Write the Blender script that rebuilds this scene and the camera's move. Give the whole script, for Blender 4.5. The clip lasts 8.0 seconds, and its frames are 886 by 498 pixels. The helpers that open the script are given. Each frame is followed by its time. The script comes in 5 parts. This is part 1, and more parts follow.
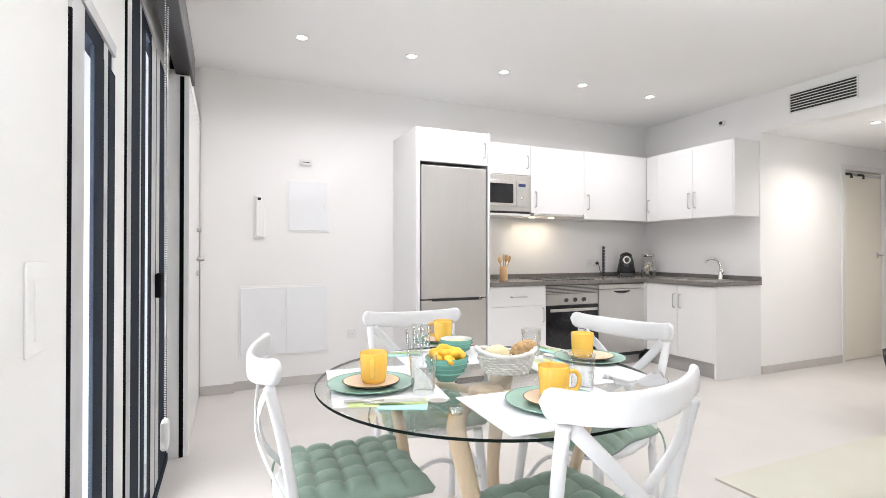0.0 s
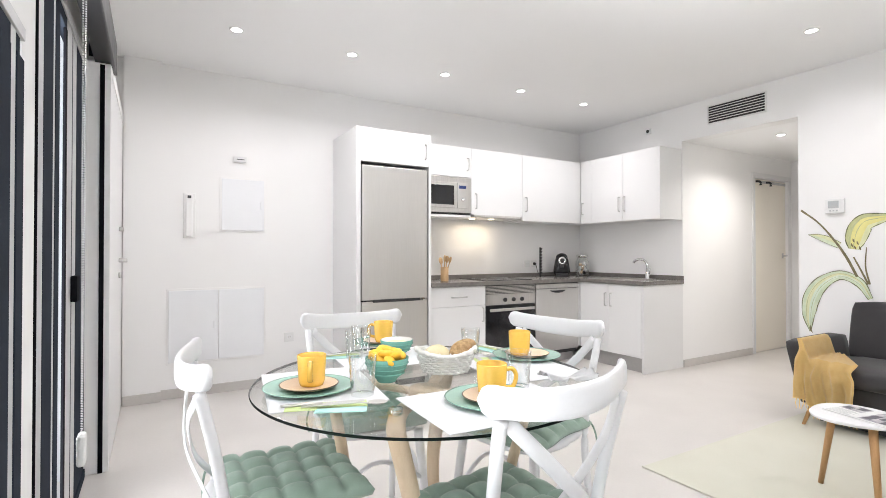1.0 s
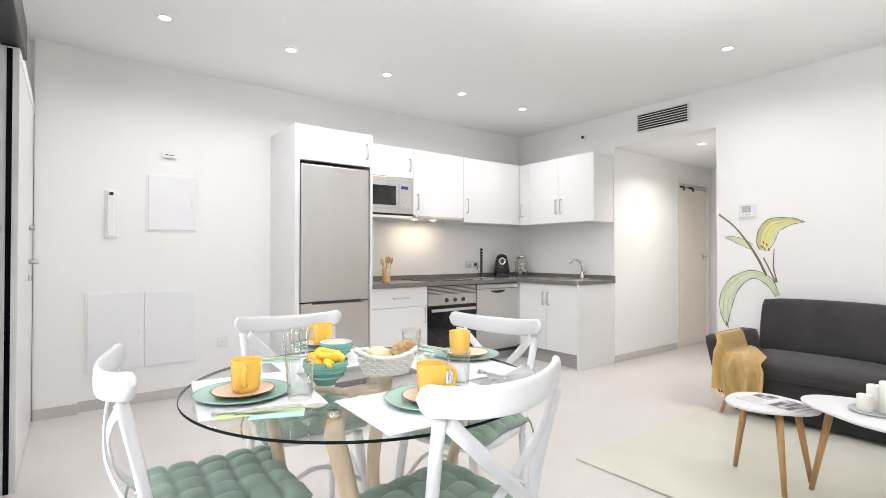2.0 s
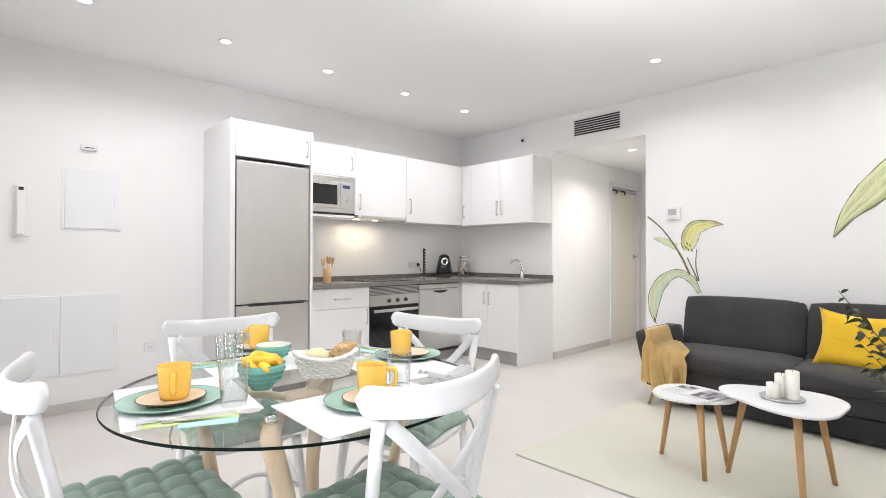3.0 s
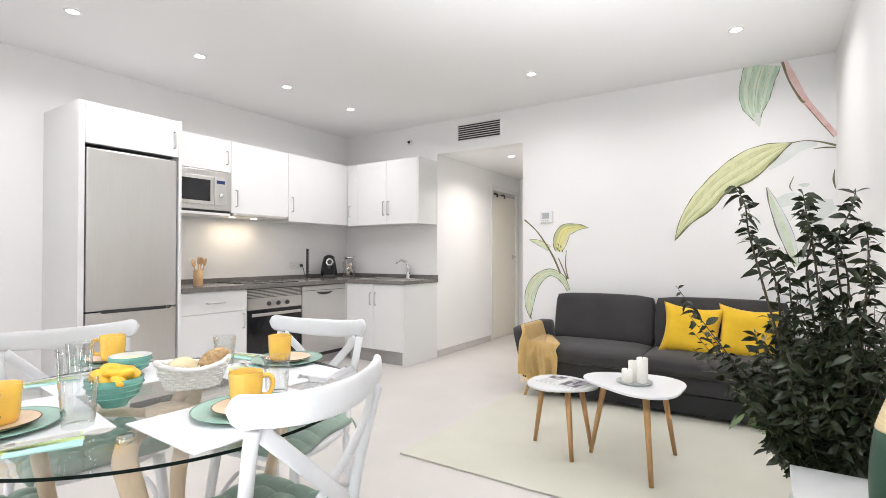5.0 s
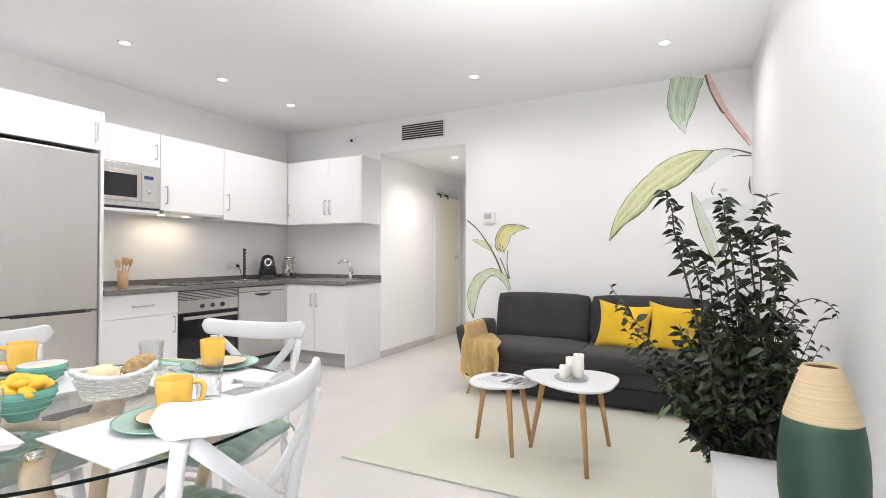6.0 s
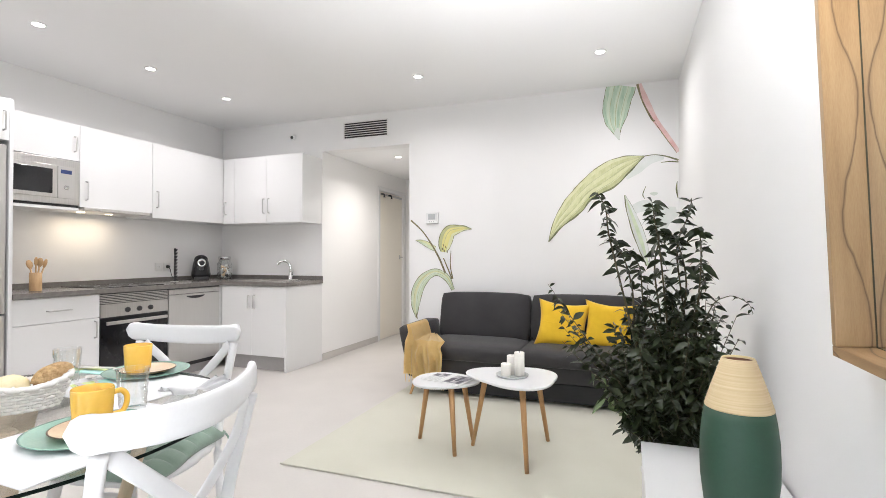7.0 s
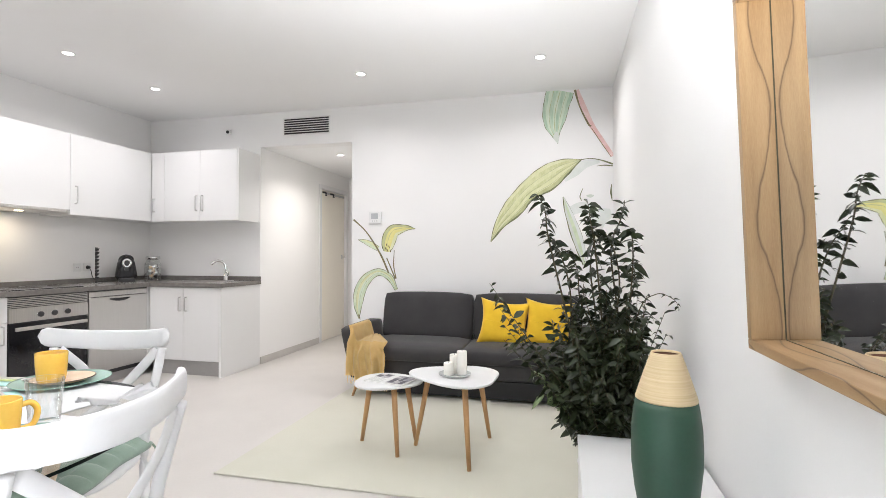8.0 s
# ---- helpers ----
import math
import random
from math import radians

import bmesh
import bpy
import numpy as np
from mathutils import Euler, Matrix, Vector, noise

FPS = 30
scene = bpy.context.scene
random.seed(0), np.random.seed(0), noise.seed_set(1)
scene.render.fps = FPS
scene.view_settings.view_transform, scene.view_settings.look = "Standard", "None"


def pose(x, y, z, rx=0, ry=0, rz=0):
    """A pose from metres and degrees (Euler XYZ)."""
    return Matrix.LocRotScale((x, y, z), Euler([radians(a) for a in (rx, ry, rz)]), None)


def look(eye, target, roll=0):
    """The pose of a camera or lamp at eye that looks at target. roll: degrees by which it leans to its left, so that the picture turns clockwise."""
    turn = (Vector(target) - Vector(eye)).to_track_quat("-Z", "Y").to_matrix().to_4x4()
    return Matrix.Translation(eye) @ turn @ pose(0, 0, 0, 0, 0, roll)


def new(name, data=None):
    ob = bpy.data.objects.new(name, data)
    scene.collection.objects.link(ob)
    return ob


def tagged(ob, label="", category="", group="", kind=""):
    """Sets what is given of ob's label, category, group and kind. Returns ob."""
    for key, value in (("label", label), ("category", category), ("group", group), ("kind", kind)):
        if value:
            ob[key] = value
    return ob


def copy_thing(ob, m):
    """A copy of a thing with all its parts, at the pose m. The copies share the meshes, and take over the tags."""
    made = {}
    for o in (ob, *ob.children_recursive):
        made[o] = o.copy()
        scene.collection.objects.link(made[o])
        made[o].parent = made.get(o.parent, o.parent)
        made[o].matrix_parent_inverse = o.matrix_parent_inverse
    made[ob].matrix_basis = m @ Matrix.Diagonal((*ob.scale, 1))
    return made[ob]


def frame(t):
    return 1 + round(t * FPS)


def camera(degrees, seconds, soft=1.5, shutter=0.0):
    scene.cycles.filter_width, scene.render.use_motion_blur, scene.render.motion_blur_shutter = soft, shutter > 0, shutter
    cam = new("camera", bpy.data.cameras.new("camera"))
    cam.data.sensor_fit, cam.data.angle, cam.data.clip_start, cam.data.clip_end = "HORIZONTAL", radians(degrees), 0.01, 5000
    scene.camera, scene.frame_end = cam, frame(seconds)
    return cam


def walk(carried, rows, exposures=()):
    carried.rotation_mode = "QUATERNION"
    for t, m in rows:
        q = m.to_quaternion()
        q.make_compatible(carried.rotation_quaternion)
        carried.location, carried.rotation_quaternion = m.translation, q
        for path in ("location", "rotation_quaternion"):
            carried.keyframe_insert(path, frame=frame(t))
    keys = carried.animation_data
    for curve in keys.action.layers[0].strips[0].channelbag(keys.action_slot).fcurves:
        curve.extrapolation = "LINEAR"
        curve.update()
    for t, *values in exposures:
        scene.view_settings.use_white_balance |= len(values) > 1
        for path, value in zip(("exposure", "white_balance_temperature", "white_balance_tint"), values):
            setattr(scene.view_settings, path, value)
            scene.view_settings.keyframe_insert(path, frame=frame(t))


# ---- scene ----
cam = camera(83.9, 8.0, soft=0.85)
PATH = [
    (0, (4.4102, 0.2227, 1.1347), (2.6525, 0.9946, 1.1501), 0.0),
    (0.5, (4.4141, 0.2237, 1.1347), (2.7053, 1.0992, 1.153), -0.0),
    (1, (4.4179, 0.2237, 1.1338), (2.7629, 1.1981, 1.153), -0.0),
    (1.5, (4.4218, 0.2246, 1.1338), (2.8262, 1.2941, 1.1549), -0.0),
    (3, (4.4314, 0.2285, 1.1338), (3.0451, 1.5562, 1.1568), 0.0),
    (3.5, (4.4352, 0.2294, 1.1338), (3.1258, 1.6339, 1.1578), 0.0),
    (4, (4.4381, 0.2314, 1.1338), (3.2102, 1.7069, 1.1587), 0.0),
    (4.5, (4.44, 0.2333, 1.1338), (3.2986, 1.777, 1.1587), -0.0),
    (6, (4.4467, 0.241, 1.1338), (3.5837, 1.9565, 1.1587), 0.0),
    (6.5, (4.4477, 0.2438, 1.1338), (3.6835, 2.0045, 1.1587), -0.0),
    (7, (4.4496, 0.2467, 1.1338), (3.7862, 2.0486, 1.1597), 0.0),
    (7.5, (4.4506, 0.2496, 1.1338), (3.8909, 2.0861, 1.1597), 0.0),
    (8, (4.4515, 0.2525, 1.1338), (3.9974, 2.1178, 1.1587), 0.0),
]
walk(cam, [(t, look(eye, target, roll)) for t, eye, target, roll in PATH], [(0, 0.48), (8, 0.38)])

# ---- world and lights ----
world = bpy.data.worlds.new("sky")
scene.world = world
world.use_nodes = True
wn, wl = world.node_tree.nodes, world.node_tree.links
sky = wn.new("ShaderNodeTexSky")
sky.sky_type = "NISHITA"
sky.sun_disc = False
sky.sun_elevation, sky.sun_rotation = radians(50), radians(160)
wn["Background"].inputs[1].default_value = 0.12
wl.new(sky.outputs[0], wn["Background"].inputs[0])

SPOT_W, WINDOW_W, HALL_W = 4.8, 1.0, 7.0


def area_lamp(name, m, sx, sy, watts, colour, shape="RECTANGLE", spread=180):
    d = bpy.data.lights.new(name, "AREA")
    d.shape, d.size, d.size_y, d.energy, d.color = shape, sx, sy, watts, colour
    d.spread = radians(spread)
    ob = new(name, d)
    ob.matrix_world = m
    return ob


# plan, in metres
XR, YS, YN, ZC = 4.883, -0.08, 4.80, 2.62      # right wall, window wall, sofa wall, ceiling
HX0, HX1, HY, HZ = 1.38, 2.41, 6.98, 2.265     # corridor
WIN = (2.72, 3.165, 0.02, 1.735)                 # x0, x1, z0, z1
DOOR = (1.33, 2.548, 0.0, 2.12)

WIN3 = (3.72, 4.72, 0.06, 2.12)                # glazed door behind the eye
# daylight in the openings
DAY = (0.965, 0.955, 1.0)
area_lamp("daylight", pose(3.002, YS - 0.045, 0.86, 90, 0, 0), 0.09, 1.56, 5.0, DAY)
area_lamp("daylight", pose(2.057, YS - 0.045, 1.04, 90, 0, 0), 0.15, 1.98, 10.0, DAY)
area_lamp("daylight", pose(4.22, YS - 0.045, 1.09, 90, 0, 0), 0.96, 2.0, WINDOW_W, DAY)
# unseen upward fill lamp, added to brighten the ceiling and its bounce
area_lamp("ceiling_fill", pose(3.93, YS - 0.34, 0.14, 147, 0, 0), 0.40, 0.40, 46.0, (0.965, 0.965, 1.0), spread=66)


# ---- materials ----
def mat(name, a, b=None, rough=0.5, metal=0.0, scale=6.0, fine=0.0, bump=0.0, stretch=(1, 1, 1), spec=0.5, wave=0.0, coat=0.0, rvar=0.08, sheen=0.0):
    """A surface of two near tones, mixed by broad and fine noise, with relief and uneven gloss."""
    m = bpy.data.materials.new(name)
    m.use_nodes = True
    n, l = m.node_tree.nodes, m.node_tree.links
    p = n["Principled BSDF"]
    b = b or tuple(c * 0.93 for c in a)
    tc, mp = n.new("ShaderNodeTexCoord"), n.new("ShaderNodeMapping")
    mp.inputs["Scale"].default_value = stretch
    l.new(tc.outputs["Object"], mp.inputs[0])
    big, small = n.new("ShaderNodeTexNoise"), n.new("ShaderNodeTexNoise")
    big.inputs["Scale"].default_value, big.inputs["Detail"].default_value = scale, 3
    small.inputs["Scale"].default_value, small.inputs["Detail"].default_value = fine or scale * 14, 4
    l.new(mp.outputs[0], big.inputs[0]), l.new(mp.outputs[0], small.inputs[0])
    add = n.new("ShaderNodeMath")
    add.operation = "MULTIPLY_ADD"
    l.new(small.outputs[0], add.inputs[0])
    add.inputs[1].default_value = 0.5
    l.new(big.outputs[0], add.inputs[2])
    ramp = n.new("ShaderNodeValToRGB")
    ramp.color_ramp.elements[0].position, ramp.color_ramp.elements[1].position = 0.5, 1.0
    ramp.color_ramp.elements[0].color, ramp.color_ramp.elements[1].color = (*a, 1), (*b, 1)
    source = add.outputs[0]
    if wave:
        w = n.new("ShaderNodeTexWave")
        w.inputs["Scale"].default_value, w.inputs["Distortion"].default_value = wave, 5
        w.inputs["Detail"].default_value, w.inputs["Detail Scale"].default_value = 3, 1.2
        l.new(mp.outputs[0], w.inputs[0])
        mx = n.new("ShaderNodeMath")
        mx.operation = "MULTIPLY_ADD"
        l.new(w.outputs["Fac"], mx.inputs[0])
        mx.inputs[1].default_value = 0.45
        half = n.new("ShaderNodeMath")
        half.operation = "MULTIPLY"
        half.inputs[1].default_value = 0.7
        l.new(add.outputs[0], half.inputs[0])
        l.new(half.outputs[0], mx.inputs[2])
        source = mx.outputs[0]
    l.new(source, ramp.inputs[0])
    l.new(ramp.outputs[0], p.inputs["Base Color"])
    r = n.new("ShaderNodeMapRange")
    r.inputs["To Min"].default_value, r.inputs["To Max"].default_value = max(0.02, rough - rvar), min(1, rough + rvar)
    l.new(big.outputs[0], r.inputs["Value"])
    l.new(r.outputs[0], p.inputs["Roughness"])
    p.inputs["Metallic"].default_value = metal
    p.inputs["Specular IOR Level"].default_value = spec
    p.inputs["Coat Weight"].default_value = coat
    p.inputs["Sheen Weight"].default_value = sheen
    if bump:
        bp = n.new("ShaderNodeBump")
        bp.inputs["Strength"].default_value, bp.inputs["Distance"].default_value = bump, 0.002
        l.new(small.outputs[0], bp.inputs["Height"])
        l.new(bp.outputs[0], p.inputs["Normal"])
    return m


def glass_mat(name, colour=(0.97, 0.99, 0.98), rough=0.0, low=0.04, high=0.75, power=5.0):
    """Thin clear glass: see-through, with gloss that grows towards grazing view."""
    m = bpy.data.materials.new(name)
    m.use_nodes = True
    n, l = m.node_tree.nodes, m.node_tree.links
    n.remove(n["Principled BSDF"])
    t, g, mix, lw = n.new("ShaderNodeBsdfTransparent"), n.new("ShaderNodeBsdfGlossy"), n.new("ShaderNodeMixShader"), n.new("ShaderNodeLayerWeight")
    t.inputs[0].default_value = (*colour, 1)
    g.inputs["Roughness"].default_value = 0.02 + rough
    lw.inputs[0].default_value = 0.5
    pw, ma = n.new("ShaderNodeMath"), n.new("ShaderNodeMath")
    pw.operation, ma.operation = "POWER", "MULTIPLY_ADD"
    pw.inputs[1].default_value = power
    ma.inputs[1].default_value, ma.inputs[2].default_value = high, low
    l.new(lw.outputs["Facing"], pw.inputs[0]), l.new(pw.outputs[0], ma.inputs[0])
    l.new(ma.outputs[0], mix.inputs[0]), l.new(t.outputs[0], mix.inputs[1]), l.new(g.outputs[0], mix.inputs[2])
    l.new(mix.outputs[0], n["Material Output"].inputs[0])
    return m


def glow_mat(name, colour, strength):
    m = bpy.data.materials.new(name)
    m.use_nodes = True
    p = m.node_tree.nodes["Principled BSDF"]
    p.inputs["Base Color"].default_value = (*colour, 1)
    p.inputs["Emission Color"].default_value, p.inputs["Emission Strength"].default_value = (*colour, 1), strength
    return m


WALL = mat("wall_paint", (0.89, 0.885, 0.875), (0.87, 0.865, 0.855), 0.75, scale=1.2, fine=220, bump=0.12, spec=0.25)
CEIL = mat("ceiling_paint", (0.92, 0.92, 0.915), (0.90, 0.90, 0.895), 0.85, scale=0.9, fine=180, bump=0.08, spec=0.2)
FLOOR = mat("floor_porcelain", (0.67, 0.64, 0.607), (0.625, 0.597, 0.566), 0.32, scale=2.2, fine=60, bump=0.02, spec=0.45)
BASE = mat("baseboard_tile", (0.60, 0.575, 0.55), (0.54, 0.515, 0.49), 0.4, scale=4, fine=60)
LAQ = mat("white_lacquer", (0.79, 0.79, 0.785), (0.775, 0.775, 0.77), 0.3, scale=3, fine=90, bump=0.01, rvar=0.02)
STEEL = mat("brushed_steel", (0.66, 0.645, 0.625), (0.56, 0.545, 0.525), 0.36, metal=1.0, scale=3, fine=240, bump=0.05, stretch=(1, 60, 1))
STEELV = mat("brushed_steel_doors", (0.68, 0.665, 0.645), (0.61, 0.60, 0.58), 0.36, metal=0.9, scale=2, fine=200, bump=0.04, stretch=(1, 1, 0.03))
CHROME = mat("chrome", (0.80, 0.80, 0.80), (0.72, 0.72, 0.72), 0.12, metal=1.0, scale=8, rvar=0.04)
NICKEL = mat("satin_nickel", (0.62, 0.61, 0.60), (0.55, 0.54, 0.53), 0.3, metal=1.0, scale=20)
STONE = mat("grey_quartz", (0.22, 0.205, 0.19), (0.15, 0.14, 0.13), 0.25, scale=30, fine=500, spec=0.5)
PLINTH = mat("grey_plinth", (0.45, 0.44, 0.43), (0.40, 0.39, 0.385), 0.35, metal=0.3, scale=3)
BLACKG = mat("black_glass", (0.012, 0.012, 0.014), (0.02, 0.02, 0.022), 0.08, scale=6, rvar=0.03)
BLACK = mat("black_plastic", (0.02, 0.02, 0.022), (0.035, 0.035, 0.037), 0.4, scale=12)
ALU = mat("anthracite_aluminium", (0.018, 0.023, 0.034), (0.030, 0.037, 0.050), 0.75, scale=8, fine=160, bump=0.03, spec=0.05)
JET = mat("black_rubber_edge", (0.006, 0.006, 0.008), (0.010, 0.010, 0.012), 0.8, scale=12, spec=0.04)
ALUL = mat("silver_frame_edge", (0.58, 0.58, 0.585), (0.50, 0.50, 0.505), 0.5, metal=0.2, scale=8)
PLASTIC = mat("white_plastic", (0.82, 0.82, 0.81), (0.78, 0.78, 0.77), 0.35, scale=10)
PANEL = mat("panel_plastic", (0.845, 0.855, 0.87), (0.83, 0.84, 0.855), 0.45, scale=6)
GLASS = glass_mat("clear_glass")
GLASSC = glass_mat("tumbler_glass", (0.95, 0.965, 0.96), low=0.13, high=0.95, power=1.8)
GLASST = glass_mat("table_glass", (0.988, 0.99, 0.98), low=0.04, high=0.7)
MIRROR = mat("mirror_silver", (0.92, 0.93, 0.93), (0.91, 0.92, 0.92), 0.01, metal=1.0, rvar=0.005)
CHAIRP = mat("white_painted_wood", (0.77, 0.77, 0.78), (0.735, 0.735, 0.745), 0.35, scale=9, fine=120, bump=0.03)
GREENC = mat("sage_green_cotton", (0.295, 0.395, 0.325), (0.235, 0.33, 0.265), 0.85, scale=14, fine=420, bump=0.35, sheen=0.3)
BENT = mat("pale_beech", (0.70, 0.56, 0.40), (0.60, 0.46, 0.31), 0.42, scale=5, fine=70, bump=0.06, stretch=(8, 8, 0.7))
OAK = mat("honey_oak", (0.58, 0.34, 0.15), (0.43, 0.235, 0.095), 0.42, scale=6, fine=90, bump=0.08, stretch=(7, 7, 0.8))
FRAMEW = mat("grained_ash_frame", (0.39, 0.255, 0.13), (0.28, 0.17, 0.078), 0.45, scale=4, fine=120, bump=0.1, stretch=(9, 9, 0.7))


def growth_lines(m, dark, sway, turns, lift, every, shift):
    """Dark growth lines along z that sway from side to side of the board."""
    n, l = m.node_tree.nodes, m.node_tree.links

    def op(kind, *values):
        node = n.new("ShaderNodeMath")
        node.operation = kind
        for slot, v in zip(node.inputs, values):
            if isinstance(v, (int, float)):
                slot.default_value = v
            else:
                l.new(v, slot)
        return node.outputs[0]
    tc, xyz, mp, no = n.new("ShaderNodeTexCoord"), n.new("ShaderNodeSeparateXYZ"), n.new("ShaderNodeMapping"), n.new("ShaderNodeTexNoise")
    mp.inputs["Scale"].default_value = (14, 14, 5)
    no.inputs["Scale"].default_value, no.inputs["Detail"].default_value = 1.0, 3
    l.new(tc.outputs["Object"], xyz.inputs[0]), l.new(tc.outputs["Object"], mp.inputs[0]), l.new(mp.outputs[0], no.inputs[0])
    wave = op("MULTIPLY", op("COSINE", op("MULTIPLY_ADD", xyz.outputs["Z"], turns, lift)), sway)
    place = op("SUBTRACT", op("ADD", xyz.outputs["X"], xyz.outputs["Y"]), wave)
    place = op("MULTIPLY_ADD", no.outputs[0], 0.030, place)
    cell = op("FRACT", op("MULTIPLY_ADD", place, every, shift))
    ramp = n.new("ShaderNodeValToRGB")
    for pos, v in ((0.40, 0.0), (0.475, 0.25), (0.505, 0.85), (0.525, 0.55)):
        e = ramp.color_ramp.elements.new(pos)
        e.color = (v, v, v, 1)
    ramp.color_ramp.elements[0].color = ramp.color_ramp.elements[-1].color = (0, 0, 0, 1)
    ramp.color_ramp.elements[-1].position = 0.56
    l.new(cell, ramp.inputs[0])
    mix = n.new("ShaderNodeMix")
    mix.data_type = "RGBA"
    mix.inputs["B"].default_value = (*dark, 1)
    p = n["Principled BSDF"]
    l.new(p.inputs["Base Color"].links[0].from_socket, mix.inputs["A"]), l.new(ramp.outputs[0], mix.inputs["Factor"])
    l.new(mix.outputs["Result"], p.inputs["Base Color"])


growth_lines(FRAMEW, (0.085, 0.045, 0.018), 0.019, 2 * math.pi / 0.42, -2 * math.pi * 0.11 / 0.42, 16.0, -0.122)
SOFA = mat("charcoal_upholstery", (0.036, 0.034, 0.036), (0.024, 0.023, 0.025), 0.75, scale=5, fine=520, bump=0.25, sheen=0.15)
SOFAD = mat("underside_shade", (0.012, 0.012, 0.013), (0.018, 0.018, 0.02), 0.8, scale=8)
YELLOW = mat("yellow_cushion_cotton", (0.84, 0.54, 0.02), (0.72, 0.43, 0.012), 0.8, scale=9, fine=400, bump=0.3, sheen=0.2)
THROW = mat("mustard_wool", (0.95, 0.72, 0.33), (0.88, 0.63, 0.26), 0.95, scale=16, fine=380, bump=0.45, sheen=0.4)
MUG = mat("yellow_glaze", (0.90, 0.56, 0.10), (0.85, 0.50, 0.07), 0.18, scale=10, coat=0.3)
TEAL = mat("teal_glaze", (0.17, 0.44, 0.36), (0.12, 0.35, 0.285), 0.2, scale=14, coat=0.3)
TEALP = mat("aqua_plate_glaze", (0.33, 0.54, 0.45), (0.26, 0.46, 0.38), 0.22, scale=14, coat=0.3)
CREAM = mat("sand_stoneware", (0.80, 0.64, 0.46), (0.70, 0.50, 0.31), 0.35, scale=16, fine=160)
LINEN = mat("white_placemat", (0.79, 0.79, 0.80), (0.75, 0.75, 0.76), 0.8, scale=20, fine=600, bump=0.2)
LIME = mat("lime_napkin", (0.70, 0.80, 0.40), (0.62, 0.74, 0.32), 0.9, scale=20, fine=300, bump=0.2)
AQUA = mat("aqua_napkin", (0.52, 0.80, 0.75), (0.44, 0.74, 0.68), 0.9, scale=20, fine=300, bump=0.2)
ORANGE = mat("orange_petals", (0.96, 0.47, 0.02), (0.96, 0.62, 0.08), 0.5, scale=30)
BREAD = mat("seeded_bread", (0.66, 0.46, 0.24), (0.30, 0.17, 0.07), 0.8, scale=90, fine=260, bump=0.8)
BUN = mat("pale_bread_roll", (0.84, 0.76, 0.52), (0.76, 0.64, 0.38), 0.75, scale=24, fine=160, bump=0.3)
WICKER = mat("white_wicker", (0.88, 0.87, 0.84), (0.78, 0.77, 0.74), 0.7, scale=40, fine=300, bump=0.5)
RUG = mat("pale_green_rug", (0.655, 0.645, 0.55), (0.61, 0.60, 0.505), 0.95, scale=3, fine=420, bump=0.6, sheen=0.2)
TABLEW = mat("white_tabletop", (0.82, 0.82, 0.83), (0.79, 0.79, 0.80), 0.3, scale=5)
WAX = mat("ivory_wax", (0.90, 0.88, 0.82), (0.87, 0.84, 0.77), 0.5, scale=14)
GREYT = mat("grey_tray_metal", (0.58, 0.59, 0.59), (0.48, 0.49, 0.49), 0.4, metal=0.4, scale=12)
VGREEN = mat("dark_green_lacquer", (0.017, 0.062, 0.036), (0.012, 0.048, 0.027), 0.5, scale=5, fine=120, bump=0.02)
BAMBOO = mat("coiled_bamboo", (0.72, 0.58, 0.37), (0.55, 0.405, 0.22), 0.5, scale=3, fine=30, bump=0.35, stretch=(0.6, 0.6, 75))
VIN = mat("vase_inside", (0.20, 0.08, 0.04), (0.13, 0.05, 0.025), 0.6, scale=8)
LEAF = mat("dark_leaf", (0.009, 0.016, 0.006), (0.034, 0.047, 0.018), 0.3, scale=9, fine=60, spec=0.4)
LEAFL = mat("young_leaf", (0.11, 0.165, 0.065), (0.19, 0.25, 0.11), 0.45, scale=9, fine=60)
TWIG = mat("plant_stem", (0.055, 0.05, 0.025), (0.09, 0.075, 0.04), 0.7, scale=30)
SOIL = mat("potting_soil", (0.02, 0.014, 0.010), (0.035, 0.026, 0.018), 0.95, scale=40, fine=200, bump=0.9)
DOORP = mat("cream_door_paint", (0.90, 0.85, 0.75), (0.88, 0.83, 0.73), 0.4, scale=2)
UTW = mat("utensil_wood", (0.62, 0.42, 0.23), (0.50, 0.31, 0.15), 0.6, scale=9, stretch=(6, 6, 1))


# ---- mesh helpers ----
def mesh_ob(name, bm, material, parent=None, smooth=False):
    me = bpy.data.meshes.new(name)
    bm.normal_update()
    bm.to_mesh(me)
    bm.free()
    me.materials.append(material)
    if smooth:
        for f in me.polygons:
            f.use_smooth = True
    ob = new(name, me)
    if parent:
        ob.parent = parent
    return ob


def part(name, bm, material, parent, label="", smooth=False):
    ob = mesh_ob(name, bm, material, parent, smooth)
    if label:
        ob["label"] = label
    return ob


def thing(name, label, category, m=None, group="", kind=""):
    ob = new(name)
    ob.empty_display_size = 0.1
    ob.matrix_world = m or Matrix()
    return tagged(ob, label, category, group, kind)


def box(x0, x1, y0, y1, z0, z1, r=0.0, seg=2, bm=None):
    """A box between two corners, its edges rounded by r."""
    b = bmesh.new()
    bmesh.ops.create_cube(b, size=1, matrix=Matrix.LocRotScale(((x0 + x1) / 2, (y0 + y1) / 2, (z0 + z1) / 2), None, (x1 - x0, y1 - y0, z1 - z0)))
    if r:
        bmesh.ops.bevel(b, geom=b.edges[:], offset=r, segments=seg, profile=0.5, affect="EDGES")
    return joined(bm, b) if bm else b


